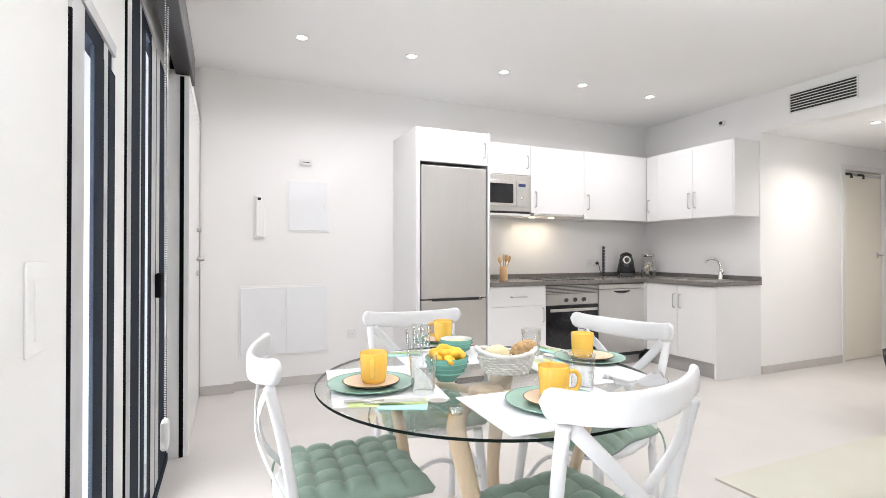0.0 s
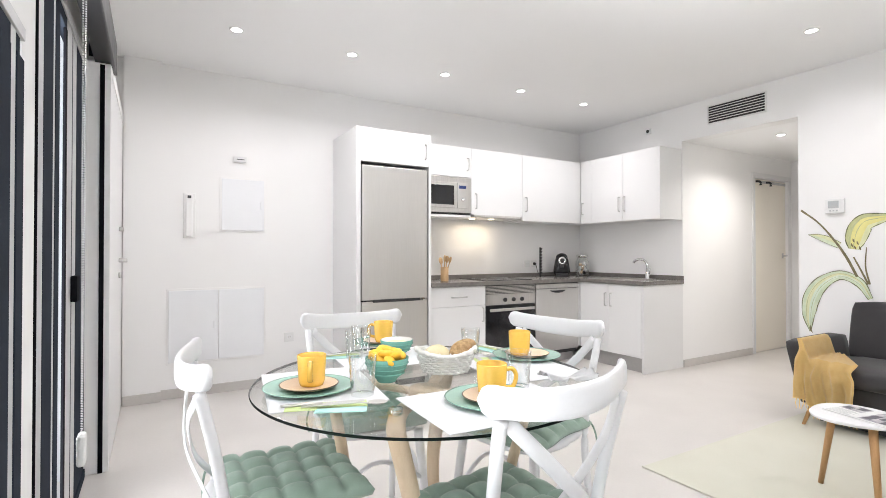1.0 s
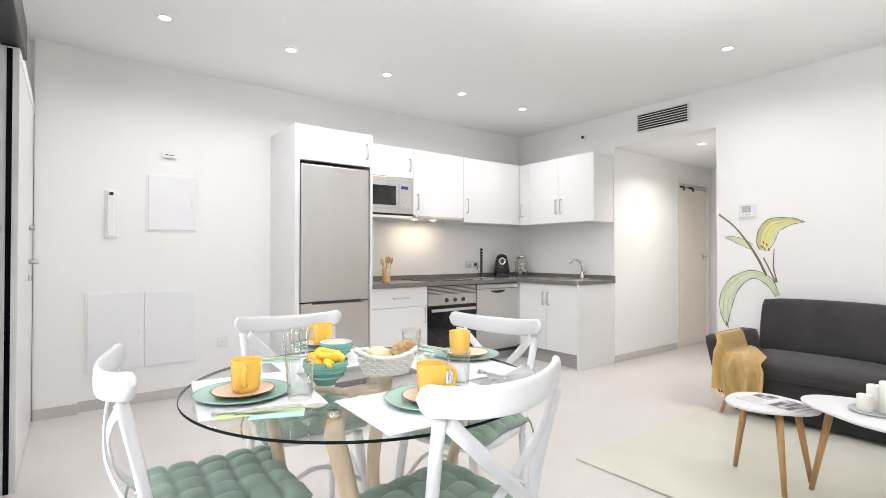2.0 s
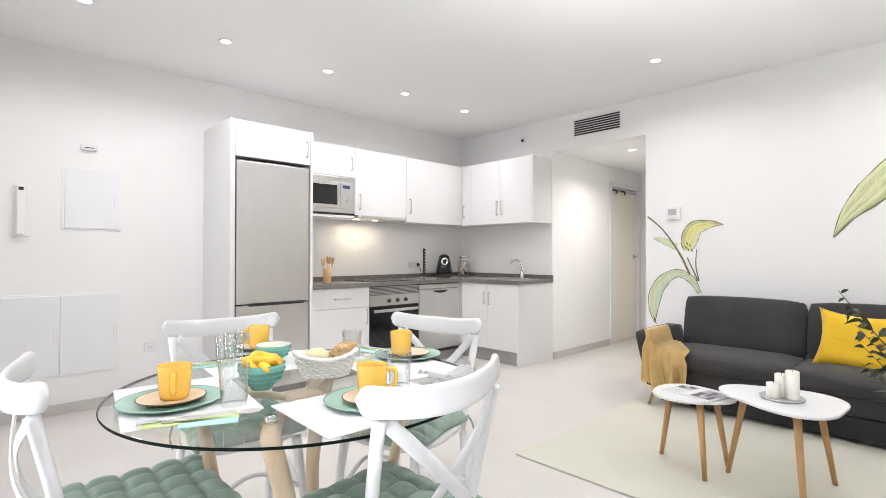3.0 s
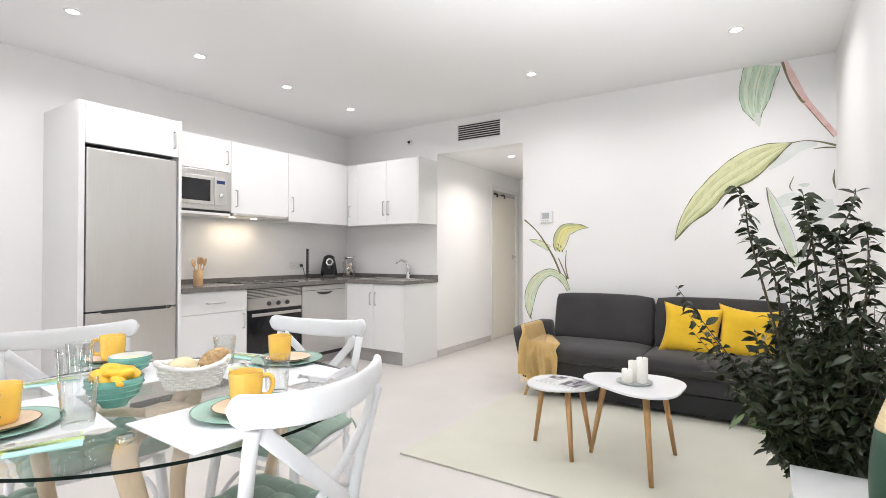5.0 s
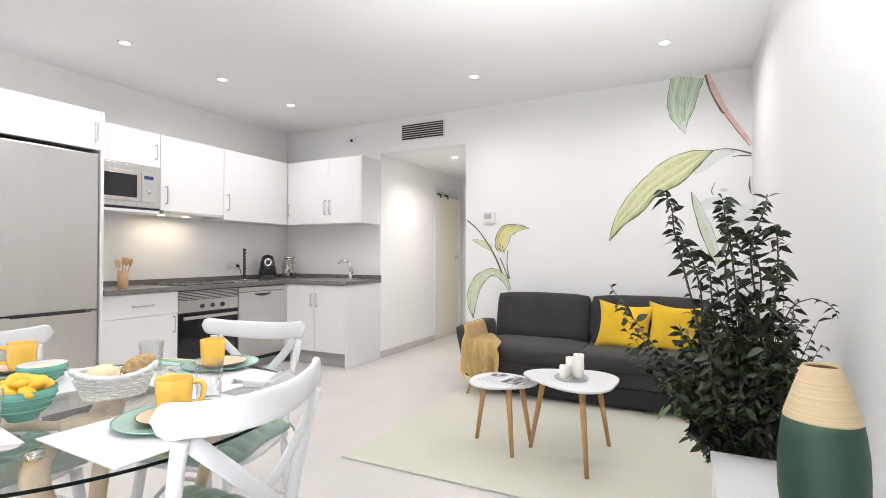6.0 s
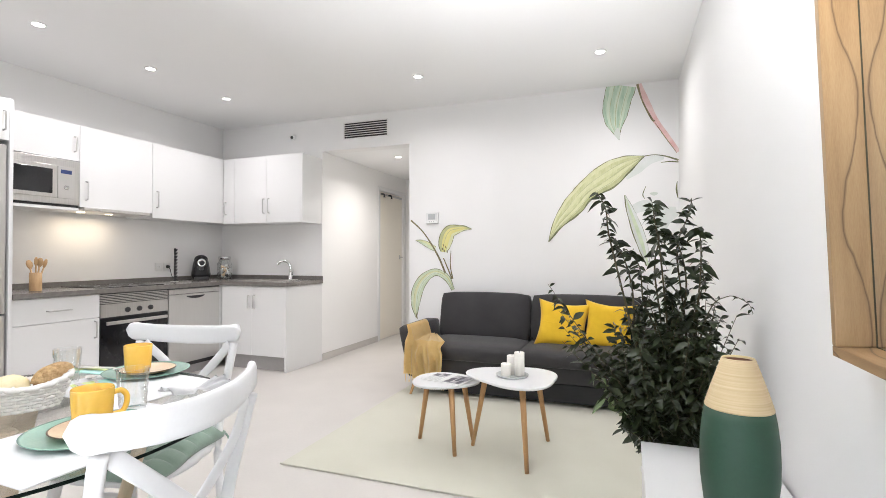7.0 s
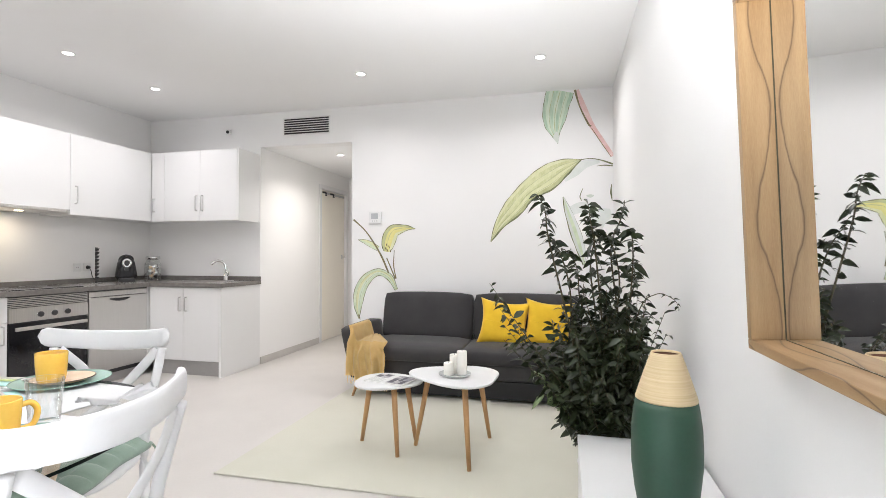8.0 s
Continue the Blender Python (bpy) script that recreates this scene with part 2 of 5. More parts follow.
def joined(bm, b, m=None):
    """Adds the mesh b to bm."""
    me = bpy.data.meshes.new("tmp")
    if m:
        b.transform(m)
    b.to_mesh(me)
    b.free()
    bm.from_mesh(me)
    bpy.data.meshes.remove(me)
    return bm


def lathe(profile, seg=32, sx=1.0, sy=1.0, cap=True):
    """A turned body from (radius, height) pairs."""
    b = bmesh.new()
    rings = []
    for r, z in profile:
        rings.append([b.verts.new((r * sx * math.cos(2 * math.pi * i / seg), r * sy * math.sin(2 * math.pi * i / seg), z)) for i in range(seg)])
    for a, c in zip(rings, rings[1:]):
        for i in range(seg):
            j = (i + 1) % seg
            b.faces.new((a[i], a[j], c[j], c[i]))
    if cap and profile[0][0] > 1e-5:
        b.faces.new(list(reversed(rings[0])))
    if cap and profile[-1][0] > 1e-5:
        b.faces.new(rings[-1])
    bmesh.ops.remove_doubles(b, verts=b.verts, dist=1e-6)
    return b


def cylinder(r, z0, z1, seg=24, r2=None, bev=0.0):
    r2 = r if r2 is None else r2
    if bev:
        return lathe([(r - bev, z0), (r, z0 + bev), (r2, z1 - bev), (r2 - bev, z1)], seg)
    return lathe([(r, z0), (r2, z1)], seg)


def spline(points, n=10):
    """A Catmull-Rom line through points."""
    pts = [Vector(p) for p in points]
    pts = [pts[0] * 2 - pts[1]] + pts + [pts[-1] * 2 - pts[-2]]
    out = []
    for i in range(1, len(pts) - 2):
        a, b, c, d = pts[i - 1:i + 3]
        for k in range(n):
            t = k / n
            out.append(0.5 * (2 * b + (c - a) * t + (2 * a - 5 * b + 4 * c - d) * t * t + (3 * b - a - 3 * c + d) * t ** 3))
    return out + [pts[-2]]


def tube(points, radius, seg=10, flat=1.0, up=(0, 0, 1)):
    """A round or flattened bar along points; radius: one number, or one for each point; flat: thickness over width along up."""
    b = bmesh.new()
    pts = [Vector(p) for p in points]
    rings = []
    for i, p in enumerate(pts):
        d = (pts[min(i + 1, len(pts) - 1)] - pts[max(i - 1, 0)]).normalized()
        side = d.cross(Vector(up))
        if side.length < 1e-3:
            side = d.cross(Vector((0.3, 1, 0)))
        side.normalize()
        top = side.cross(d).normalized()
        r = radius[i] if isinstance(radius, (list, tuple)) else radius
        rings.append([b.verts.new(p + side * r * math.cos(2 * math.pi * k / seg) + top * r * flat * math.sin(2 * math.pi * k / seg)) for k in range(seg)])
    for a, c in zip(rings, rings[1:]):
        for i in range(seg):
            j = (i + 1) % seg
            b.faces.new((a[i], a[j], c[j], c[i]))
    b.faces.new(list(reversed(rings[0])))
    b.faces.new(rings[-1])
    bmesh.ops.recalc_face_normals(b, faces=b.faces[:])
    return b


def setting(name, bm, material, label="", category=""):
    return tagged(mesh_ob(name, bm, material), label, category, kind="structure")


# ---- the large structure ----
T = 0.15
setting("floor", box(-T, XR + T, YS - 0.4, HY + T, -0.1, 0.0), FLOOR, "pale greige polished porcelain floor", "floor")
setting("ceiling", box(-T, XR + T, YS - T, YN + T, ZC, ZC + 0.1), CEIL, "flat white painted ceiling with recessed downlights", "ceiling")
setting("wall_west", box(-T, 0, YS - T, YN, 0, ZC), WALL, "plain white painted wall behind the kitchen units", "wall")
setting("wall_east", box(XR, XR + T, YS - T, YN, 0, ZC), WALL, "plain white painted wall behind the mirror", "wall")
wn_bm = box(-T, HX0, YN, YN + T, 0, ZC)
box(HX1, XR + T, YN, YN + T, 0, ZC, bm=wn_bm)
box(HX0, HX1, YN, YN + T, HZ, ZC, bm=wn_bm)
setting("wall_north", wn_bm, WALL, "white wall with a painted leaf mural and corridor opening", "wall")
ws = box(-T, DOOR[0], YS - T, YS, 0, ZC)
box(DOOR[0], DOOR[1], YS - T, YS, DOOR[3], ZC, bm=ws)
box(DOOR[1], WIN[0], YS - T, YS, 0, ZC, bm=ws)
box(WIN[0], WIN[1], YS - T, YS, WIN[3], ZC, bm=ws)
box(WIN[0], WIN[1], YS - T, YS, 0, WIN[2], bm=ws)
box(WIN[1], WIN3[0], YS - T, YS, 0, ZC, bm=ws)
box(WIN3[0], WIN3[1], YS - T, YS, 0, WIN3[2], bm=ws)
box(WIN3[0], WIN3[1], YS - T, YS, WIN3[3], ZC, bm=ws)
box(WIN3[1], XR + T, YS - T, YS, 0, ZC, bm=ws)
setting("wall_south", ws, WALL, "white wall with black framed glazing", "wall")
# corridor
DY0, DY1, DZ = 6.13, 6.88, 2.01
hw = box(HX0 - T, HX0, YN + T, DY0, 0, HZ)
box(HX0 - T, HX0, DY1, HY + T, 0, HZ, bm=hw)
box(HX0 - T, HX0, DY0, DY1, DZ, HZ, bm=hw)
setting("wall_corridor_west", hw, WALL, "white corridor wall with a door at its end", "wall")
setting("wall_corridor_east", box(HX1, HX1 + T, YN + T, HY + T, 0, HZ), WALL, "white corridor wall", "wall")
setting("wall_corridor_end", box(HX0, HX1, HY, HY + T, 0, HZ), WALL, "white end wall of the corridor", "wall")
setting("ceiling_corridor", box(HX0 - T, HX1 + T, YN + T, HY + T, HZ, HZ + 0.08), CEIL, "lower white corridor ceiling", "ceiling")
# baseboards
BH = 0.075
setting("baseboard", box(0.0, 0.012, 0.28, 1.63, 0.0, BH, 0.002), BASE, "grey porcelain baseboard along the wall", "baseboard")
setting("baseboard", box(0.05, 0.062, 0.034, 0.28, 0.0, BH, 0.002), BASE, "grey porcelain baseboard along the wall", "baseboard")
setting("baseboard", box(HX0, HX0 + 0.012, YN + 0.002, DY0 - 0.06, 0.0, BH, 0.002), BASE, "grey porcelain baseboard in the corridor", "baseboard")
setting("baseboard", box(HX1, XR, YN - 0.012, YN, 0.0, BH, 0.002), BASE, "grey porcelain baseboard behind the sofa", "baseboard")
setting("baseboard", box(XR - 0.012, XR, 0.0, YN - 0.013, 0.0, BH, 0.002), BASE, "grey porcelain baseboard along the wall", "baseboard")
setting("baseboard", box(HX0 + 0.012, HX1, HY - 0.012, HY, 0.0, BH, 0.002), BASE, "grey porcelain baseboard at the corridor end", "baseboard")
# shallow pier beside the entrance
setting("wall_pier", box(0.0, 0.05, 0.03, 0.28, 0, ZC), WALL, "shallow white wall pier", "wall")


def framed_glazing(name, z0, z1, strips, panes, label):
    """Upright profiles (x0, x1, material, how far they stand proud) with panes between, a head and a sill."""
    root = thing(name, label, "window", kind="structure")
    y0 = YS - 0.03
    xs = [x for a, b, *_ in strips for x in (a, b)]
    part("head_rail", box(min(xs), max(xs), y0, YS + 0.008, z1 - 0.035, z1, 0.002), ALUL, root)
    part("head_rail", box(min(xs) + 0.03, max(xs) - 0.03, y0, YS + 0.002, z1 - 0.085, z1 - 0.036, 0.002), ALU, root)
    part("sill_rail", box(min(xs), max(xs), y0, YS + 0.012, z0, z0 + 0.045, 0.002), ALU, root)
    for a, b, m, proud in strips:
        part("stile", box(a, b - 0.001, YS - 0.006, YS + proud, z0 + 0.046, z1 - (0.036 if m is ALUL else 0.086), 0.002), m, root)
    for a, b in panes:
        part("pane", box(a, b, YS - 0.024, YS - 0.018, z0 + 0.046, z1 - 0.086), GLASS, root).visible_shadow = False
    return root


framed_glazing("window_1", WIN[2], WIN[3], [(3.154, 3.162, JET, 0.006), (3.050, 3.154, ALUL, 0.004), (2.852, 2.955, ALU, 0.004), (2.802, 2.852, ALUL, 0.003), (2.722, 2.802, ALU, 0.006)],
               [(2.955, 3.050)], "black and silver aluminium framed window beside the dining table")
framed_glazing("window_2", DOOR[2], DOOR[3], [(2.534, 2.546, JET, 0.006), (2.436, 2.534, ALUL, 0.003), (2.265, 2.436, ALU, 0.004), (2.225, 2.265, ALUL, 0.003), (2.135, 2.225, ALU, 0.005), (1.945, 1.980, JET, 0.004), (1.810, 1.945, ALUL, 0.004), (1.780, 1.810, ALU, 0.003), (1.675, 1.780, ALUL, 0.004), (1.330, 1.675, ALU, 0.006)],
               [(1.980, 2.135)], "anthracite aluminium framed glass terrace door")
framed_glazing("window_3", WIN3[2], WIN3[3], [(3.720, 3.765, ALU, 0.006), (4.675, 4.720, ALU, 0.006)], [(3.765, 4.675)], "anthracite aluminium framed glass terrace door")

setting("backdrop", box(-6.0, 6.0, YS - 0.66, YS - 0.64, -0.5, 3.6), glow_mat("pale_daylight", (0.90, 0.94, 1.0), 0.72), "pale bright daylight beyond the glass", "backdrop")

# ---- doors, fittings on the walls, lamps in the ceiling ----
def bar_handle(parent, m, length=0.12):
    """An upright bow handle standing 3 cm off its door; local z up, local x out of the door."""
    b = tube(spline([(0, 0, -length / 2), (0.022, 0, -length / 2 + 0.004), (0.028, 0, -length / 2 + 0.016), (0.028, 0, length / 2 - 0.016), (0.022, 0, length / 2 - 0.004), (0, 0, length / 2)], 4), 0.0055, 8, up=(0, 1, 0))
    h = part("handle", b, NICKEL, parent, "satin nickel bow handle", True)
    h.matrix_local = m
    return h


entry = thing("door_1", "white entrance door with small lock fittings, closed", "door", kind="structure")
part("leaf", box(0.06, 1.268, YS, 0.026, 0.005, 2.10, 0.004), LAQ, entry)
part("jamb", box(1.270, 1.310, YS, 0.030, 0.0, 2.13, 0.003), WALL, entry)
part("head", box(0.0, 1.268, YS, 0.030, 2.102, 2.17, 0.003), WALL, entry)
part("seal", box(1.3105, 1.316, -0.017, 0.004, 0.0, 2.12, 0.001), JET, entry, "black rubber seal")
for z, l in ((1.30, 0.03), (1.09, 0.05)):
    k = part("latch", cylinder(0.014, 0, l, 16, bev=0.003), NICKEL, entry, "small nickel latch", True)
    k.matrix_local = pose(0.45, 0.026, z, -90, 0, 0)
k = part("escutcheon", cylinder(0.02, 0, 0.012, 16, bev=0.002), NICKEL, entry, smooth=True)
k.matrix_local = pose(0.45, 0.026, 0.99, -90, 0, 0)

blind = thing("roller_blind", "black roller blind cassette with white bead chain", "blind")
part("cassette", box(1.10, 2.44, -0.042, 0.045, 2.135, 2.31, 0.006), BLACK, blind)
for x in (1.14, 2.3):
    part("bracket", box(x, x + 0.03, YS, -0.040, 2.20, 2.29, 0.002), ALU, blind)
for i, dx in enumerate((-0.05, 0.05)):
    b = bmesh.new()
    for k in range(188):
        u = k / 187
        bmesh.ops.create_icosphere(b, subdivisions=1, radius=0.0033, matrix=Matrix.Translation((2.18 + dx * (1 - 0.75 * u), 0.002, 2.18 - 1.72 * u)))
    part("bead_chain", b, PLASTIC, blind, "white bead chain")
part("chain_weight", box(2.145, 2.215, -0.012, 0.016, 0.36, 0.475, 0.012, 3), PLASTIC, blind, "white plastic chain weight")
lock = thing("door_latch", "black latch on the terrace door stile", "latch")
part("body", box(1.74, 1.83, YS + 0.0045, YS + 0.028, 0.93, 1.04, 0.004), JET, lock)

# corridor door
cd = thing("door_2", "cream corridor door with hooks and nickel lever, closed", "door", kind="structure")
part("leaf", box(HX0 - 0.06, HX0 - 0.02, DY0 + 0.01, DY1 - 0.01, 0.005, DZ - 0.01, 0.003), DOORP, cd)
for a, b_ in ((DY0 - 0.055, DY0), (DY1, DY1 + 0.055)):
    part("casing", box(HX0, HX0 + 0.014, a, b_, 0.0, DZ + 0.055, 0.003), LAQ, cd)
part("casing", box(HX0, HX0 + 0.014, DY0, DY1, DZ, DZ + 0.055, 0.003), LAQ, cd)
part("lever", tube(spline([(HX0 - 0.02, 6.79, 1.11), (HX0 + 0.03, 6.79, 1.11), (HX0 + 0.035, 6.775, 1.11), (HX0 + 0.035, 6.74, 1.11)], 4), 0.008, 8), NICKEL, cd, "nickel lever handle", True)
part("rosette", box(HX0 - 0.02, HX0 - 0.012, 6.775, 6.805, 1.08, 1.14, 0.002), NICKEL, cd)
part("hook_rail", box(HX0 - 0.02, HX0 - 0.012, 6.16, 6.86, 1.955, 1.985, 0.002), NICKEL, cd, "nickel hook rail over the door")
for y in (6.20, 6.42):
    part("hook", tube(spline([(HX0 - 0.015, y, 1.97), (HX0 + 0.02, y, 1.965), (HX0 + 0.035, y, 1.95), (HX0 + 0.035, y, 1.92)], 4), [0.012] * 12 + [0.016], 8), BLACK, cd, "dark coat hook", True)


def downlight(x, y, z, watts, colour, group, spread=156):
    root = thing("downlight", "round white recessed ceiling downlight, switched on", "ceiling light", pose(x, y, z), group)
    part("trim_ring", lathe([(0.032, -0.002), (0.034, -0.006), (0.044, -0.005), (0.046, 0.0)], 28, cap=False), PLASTIC, root, smooth=True)
    part("lens", cylinder(0.033, -0.004, -0.001, 28), glow_mat("lamp_glow", (1.0, 0.96, 0.90), 12.0), root, "glowing lamp lens")
    area_lamp("downlight_beam", pose(x, y, z - 0.012), 0.07, 0.07, watts, colour, "DISK", spread)


for y in (0.694, 1.495, 2.30, 3.10, 3.895):
    downlight(0.925, y, ZC, SPOT_W, (1.0, 0.965, 0.985), "downlights in the ceiling")
for x in (2.85, 4.29):
    downlight(x, 3.99, ZC, SPOT_W * 1.05, (1.0, 0.965, 0.985), "downlights in the ceiling")
downlight(2.025, 5.35, HZ, HALL_W, (1.0, 0.945, 0.89), "downlights in the ceiling", 140)

# air grille
ac = thing("air_grille", "white air conditioning grille with dark horizontal slots", "vent")
gx0, gx1, gz0, gz1, gy = 1.655, 2.165, 2.375, 2.54, YN
part("backing", box(gx0, gx1, gy - 0.004, gy - 0.001, gz0, gz1), BLACK, ac)
for a in ((gx0, gx1, gz0 - 0.008, gz0 + 0.003), (gx0, gx1, gz1 - 0.003, gz1 + 0.008), (gx0 - 0.008, gx0 + 0.003, gz0 - 0.008, gz1 + 0.008), (gx1 - 0.003, gx1 + 0.008, gz0 - 0.008, gz1 + 0.008)):
    part("frame", box(a[0], a[1], gy - 0.012, gy, a[2], a[3], 0.001), PLASTIC, ac)
for i in range(1, 7):
    z = gz0 + (gz1 - gz0) * i / 7
    s = part("slat", box(gx0 + 0.003, gx1 - 0.003, -0.004, 0.004, -0.0028, 0.0028), PLASTIC, ac)
    s.matrix_local = pose(0, gy - 0.011, z, 25, 0, 0)
sensor = thing("wall_detector", "small white wall detector with dark lens", "sensor")
part("base", box(0.975, 1.03, YN - 0.03, YN, 2.415, 2.465, 0.006), PLASTIC, sensor)
part("lens", lathe([(0.017, 0), (0.015, 0.010), (0.0, 0.016)], 16), BLACK, sensor, smooth=True).matrix_local = pose(1.005, YN - 0.030, 2.44, 90, 0, 0)
th = thing("thermostat", "white wall thermostat with grey display", "thermostat")
part("case", box(2.60, 2.73, YN - 0.022, YN, 1.45, 1.56, 0.005), PLASTIC, th)
part("display", box(2.625, 2.695, YN - 0.0245, YN - 0.021, 1.49, 1.545), mat("lcd_grey", (0.50, 0.52, 0.53), (0.44, 0.46, 0.47), 0.3), th, "grey lcd display")
for i in range(3):
    part("button", box(2.632 + i * 0.022, 2.644 + i * 0.022, YN - 0.024, YN - 0.021, 1.465, 1.475, 0.001), GREYT, th)


def wall_panel(name, y0, y1, z0, z1, leaves, label, category):
    root = thing(name, label, category)
    part("frame", box(0.0, 0.008, y0 - 0.012, y1 + 0.012, z0 - 0.012, z1 + 0.012, 0.002), WALL, root)
    w = (y1 - y0) / leaves
    for i in range(leaves):
        part("door", box(0.006, 0.017, y0 + i * w + 0.003, y0 + (i + 1) * w - 0.003, z0 + 0.003, z1 - 0.003, 0.003), PANEL, root)
        part("grip", box(0.016, 0.022, y0 + (i + 0.9) * w, y0 + (i + 0.94) * w, (z0 + z1) / 2 - 0.03, (z0 + z1) / 2 + 0.03, 0.002), PANEL, root)
    return root


wall_panel("fuse_box", 0.707, 1.044, 1.326, 1.758, 1, "white flush fuse box cover on the wall", "fuse box")
wall_panel("service_hatch", 0.328, 1.046, 0.276, 0.846, 2, "white two-door service hatch low on the wall", "service hatch")
ic = thing("intercom", "white wall intercom handset", "intercom")
part("base", box(0.0, 0.016, 0.43, 0.52, 1.26, 1.62, 0.006), WALL, ic)
part("handset", box(0.014, 0.040, 0.445, 0.495, 1.27, 1.61, 0.011, 3), WALL, ic)
part("speaker_slot", box(0.0402, 0.042, 0.458, 0.484, 1.575, 1.597), BLACK, ic)
chime = thing("door_chime", "narrow white door chime on the wall", "chime")
part("case", box(0.0, 0.03, 0.80, 0.90, 1.90, 1.945, 0.006), PLASTIC, chime)
part("slot", box(0.0302, 0.0315, 0.82, 0.88, 1.917, 1.923), BLACK, chime)
sw = thing("wall_intercom", "white wall intercom panel beside the window", "intercom")
part("plate", box(3.29, 3.40, YS, YS + 0.005, 0.96, 1.12, 0.002), WALL, sw)
part("flap", box(3.30, 3.37, YS + 0.005, YS + 0.008, 0.985, 1.09, 0.001), WALL, sw)


def socket(m, label="white round wall socket plate"):
    root = thing("wall_socket", label, "socket", m, "wall sockets")
    part("plate", box(-0.04, 0.04, -0.009, 0.0, -0.04, 0.04, 0.003), PLASTIC, root)
    part("well", lathe([(0.021, 0), (0.021, 0.0012), (0.017, 0.0012), (0.017, 0.0004)], 20, cap=False), PANEL, root, smooth=True).matrix_local = pose(0, -0.009, 0, 90, 0, 0)
    for s in (-0.009, 0.009):
        part("pin_hole", cylinder(0.0025, 0, 0.0016, 8), BLACK, root).matrix_local = pose(s, -0.009, 0, 90, 0, 0)
    return root


socket(pose(0.0, 1.257, 0.407, 0, 0, 90))
socket(pose(0.0, 4.05, 1.02, 0, 0, 90))
socket(pose(0.0, 3.95, 1.02, 0, 0, 90))

# ---- kitchen ----
CX, CY, UX, UY = 0.578, 4.20, 0.341, 4.459     # cabinet fronts: base and wall units
WZ0, WZ1 = 0.835, 0.873                        # worktop
E = 0.0013                                      # gap between fronts


def front_x(parent, y0, y1, z0, z1, x, name="door", material=None):
    return part(name, box(x - 0.02, x, y0 + E, y1 - E, z0 + E, z1 - E, 0.0015), material or LAQ, parent)


def front_y(parent, x0, x1, z0, z1, y, name="door"):
    return part(name, box(x0 + E, x1 - E, y, y + 0.02, z0 + E, z1 - E, 0.0015), LAQ, parent)


tall = thing("tall_cabinet", "white tall cabinet housing the fridge freezer", "cabinet")
part("side_panel", box(0.0, 0.60, 1.652, 1.690, 0.0, 2.185, 0.0015), LAQ, tall)
part("side_panel", box(0.0, 0.60, 2.328, 2.350, 0.0, 2.185, 0.0015), LAQ, tall)
part("body", box(0.0, 0.575, 1.691, 2.327, 1.905, 2.184), LAQ, tall)
d = front_x(tall, 1.691, 2.327, 1.90, 2.184, 0.598)
bar_handle(d, pose(0.598, 2.29, 2.03), 0.13)

fr = thing("fridge_freezer", "brushed stainless steel fridge freezer, two doors", "fridge")
part("body", box(0.02, 0.545, 1.70, 2.318, 0.02, 1.885, 0.004), BLACK, fr)
up_d = part("upper_door", box(0.547, 0.592, 1.703, 2.316, 0.748, 1.872, 0.006), STEELV, fr)
lo_d = part("lower_door", box(0.547, 0.592, 1.703, 2.316, 0.06, 0.735, 0.006), STEELV, fr)
part("grip", box(0.575, 0.602, 1.80, 2.27, 0.728, 0.752, 0.005), BLACK, fr, "dark recessed door grip")
part("grip_cap", box(0.585, 0.606, 2.235, 2.275, 0.735, 0.756, 0.003), CHROME, fr)
part("foot_grille", box(0.50, 0.55, 1.71, 2.31, 0.0, 0.055), BLACK, fr)

# base units along the west wall
du = thing("drawer_cabinet", "white base cabinet with drawer above a door", "cabinet")
part("body", box(0.02, CX - 0.022, 2.352, 2.955, 0.14, WZ0), LAQ, du)
dr = front_x(du, 2.352, 2.955, 0.65, WZ0 - 0.004, CX, "drawer")
h = bar_handle(dr, pose(CX, 2.655, 0.735, 90, 0, 0), 0.16)
dd = front_x(du, 2.352, 2.955, 0.145, 0.648, CX)
bar_handle(dd, pose(CX, 2.915, 0.56), 0.13)
part("plinth", box(0.48, 0.50, 2.352, 2.955, 0.0, 0.138), PLINTH, du)

ov = thing("oven", "stainless steel built-in oven with black glass door", "oven")
oy0, oy1 = 2.960, 3.572
part("body", box(0.04, CX - 0.025, oy0, oy1, 0.14, WZ0), BLACK, ov)
part("vent_back", box(CX - 0.024, CX - 0.012, oy0 + E, oy1 - E, 0.745, 0.828), BLACK, ov)
for i in range(6):
    z = 0.750 + i * 0.0132
    part("vent_slat", box(CX - 0.016, CX - 0.002, oy0 + E, oy1 - E, z, z + 0.0070, 0.001), STEEL, ov)
panel = part("control_panel", box(CX - 0.024, CX + 0.002, oy0 + E, oy1 - E, 0.640, 0.744, 0.002), STEEL, ov)
for y in (3.18, 3.285, 3.39):
    k = part("knob", lathe([(0.021, 0), (0.020, 0.018), (0.016, 0.022), (0.0, 0.022)], 20), BLACK, panel, "black control knob", True)
    k.matrix_local = pose(CX + 0.002, y, 0.688, 0, 90, 0)
    part("knob_ring", lathe([(0.024, 0), (0.024, 0.004), (0.020, 0.004)], 20, cap=False), CHROME, panel, smooth=True).matrix_local = pose(CX + 0.0015, y, 0.688, 0, 90, 0)
od = part("oven_door", box(CX - 0.024, CX + 0.001, oy0 + E, oy1 - E, 0.15, 0.632, 0.003), BLACKG, ov, "black glass oven door")
part("oven_handle", box(CX + 0.018, CX + 0.036, oy0 + 0.03, oy1 - 0.03, 0.580, 0.607, 0.005), STEEL, od, "steel bar handle")
for y in (oy0 + 0.06, oy1 - 0.06):
    part("handle_post", box(CX, CX + 0.02, y - 0.008, y + 0.008, 0.586, 0.602), STEEL, od)
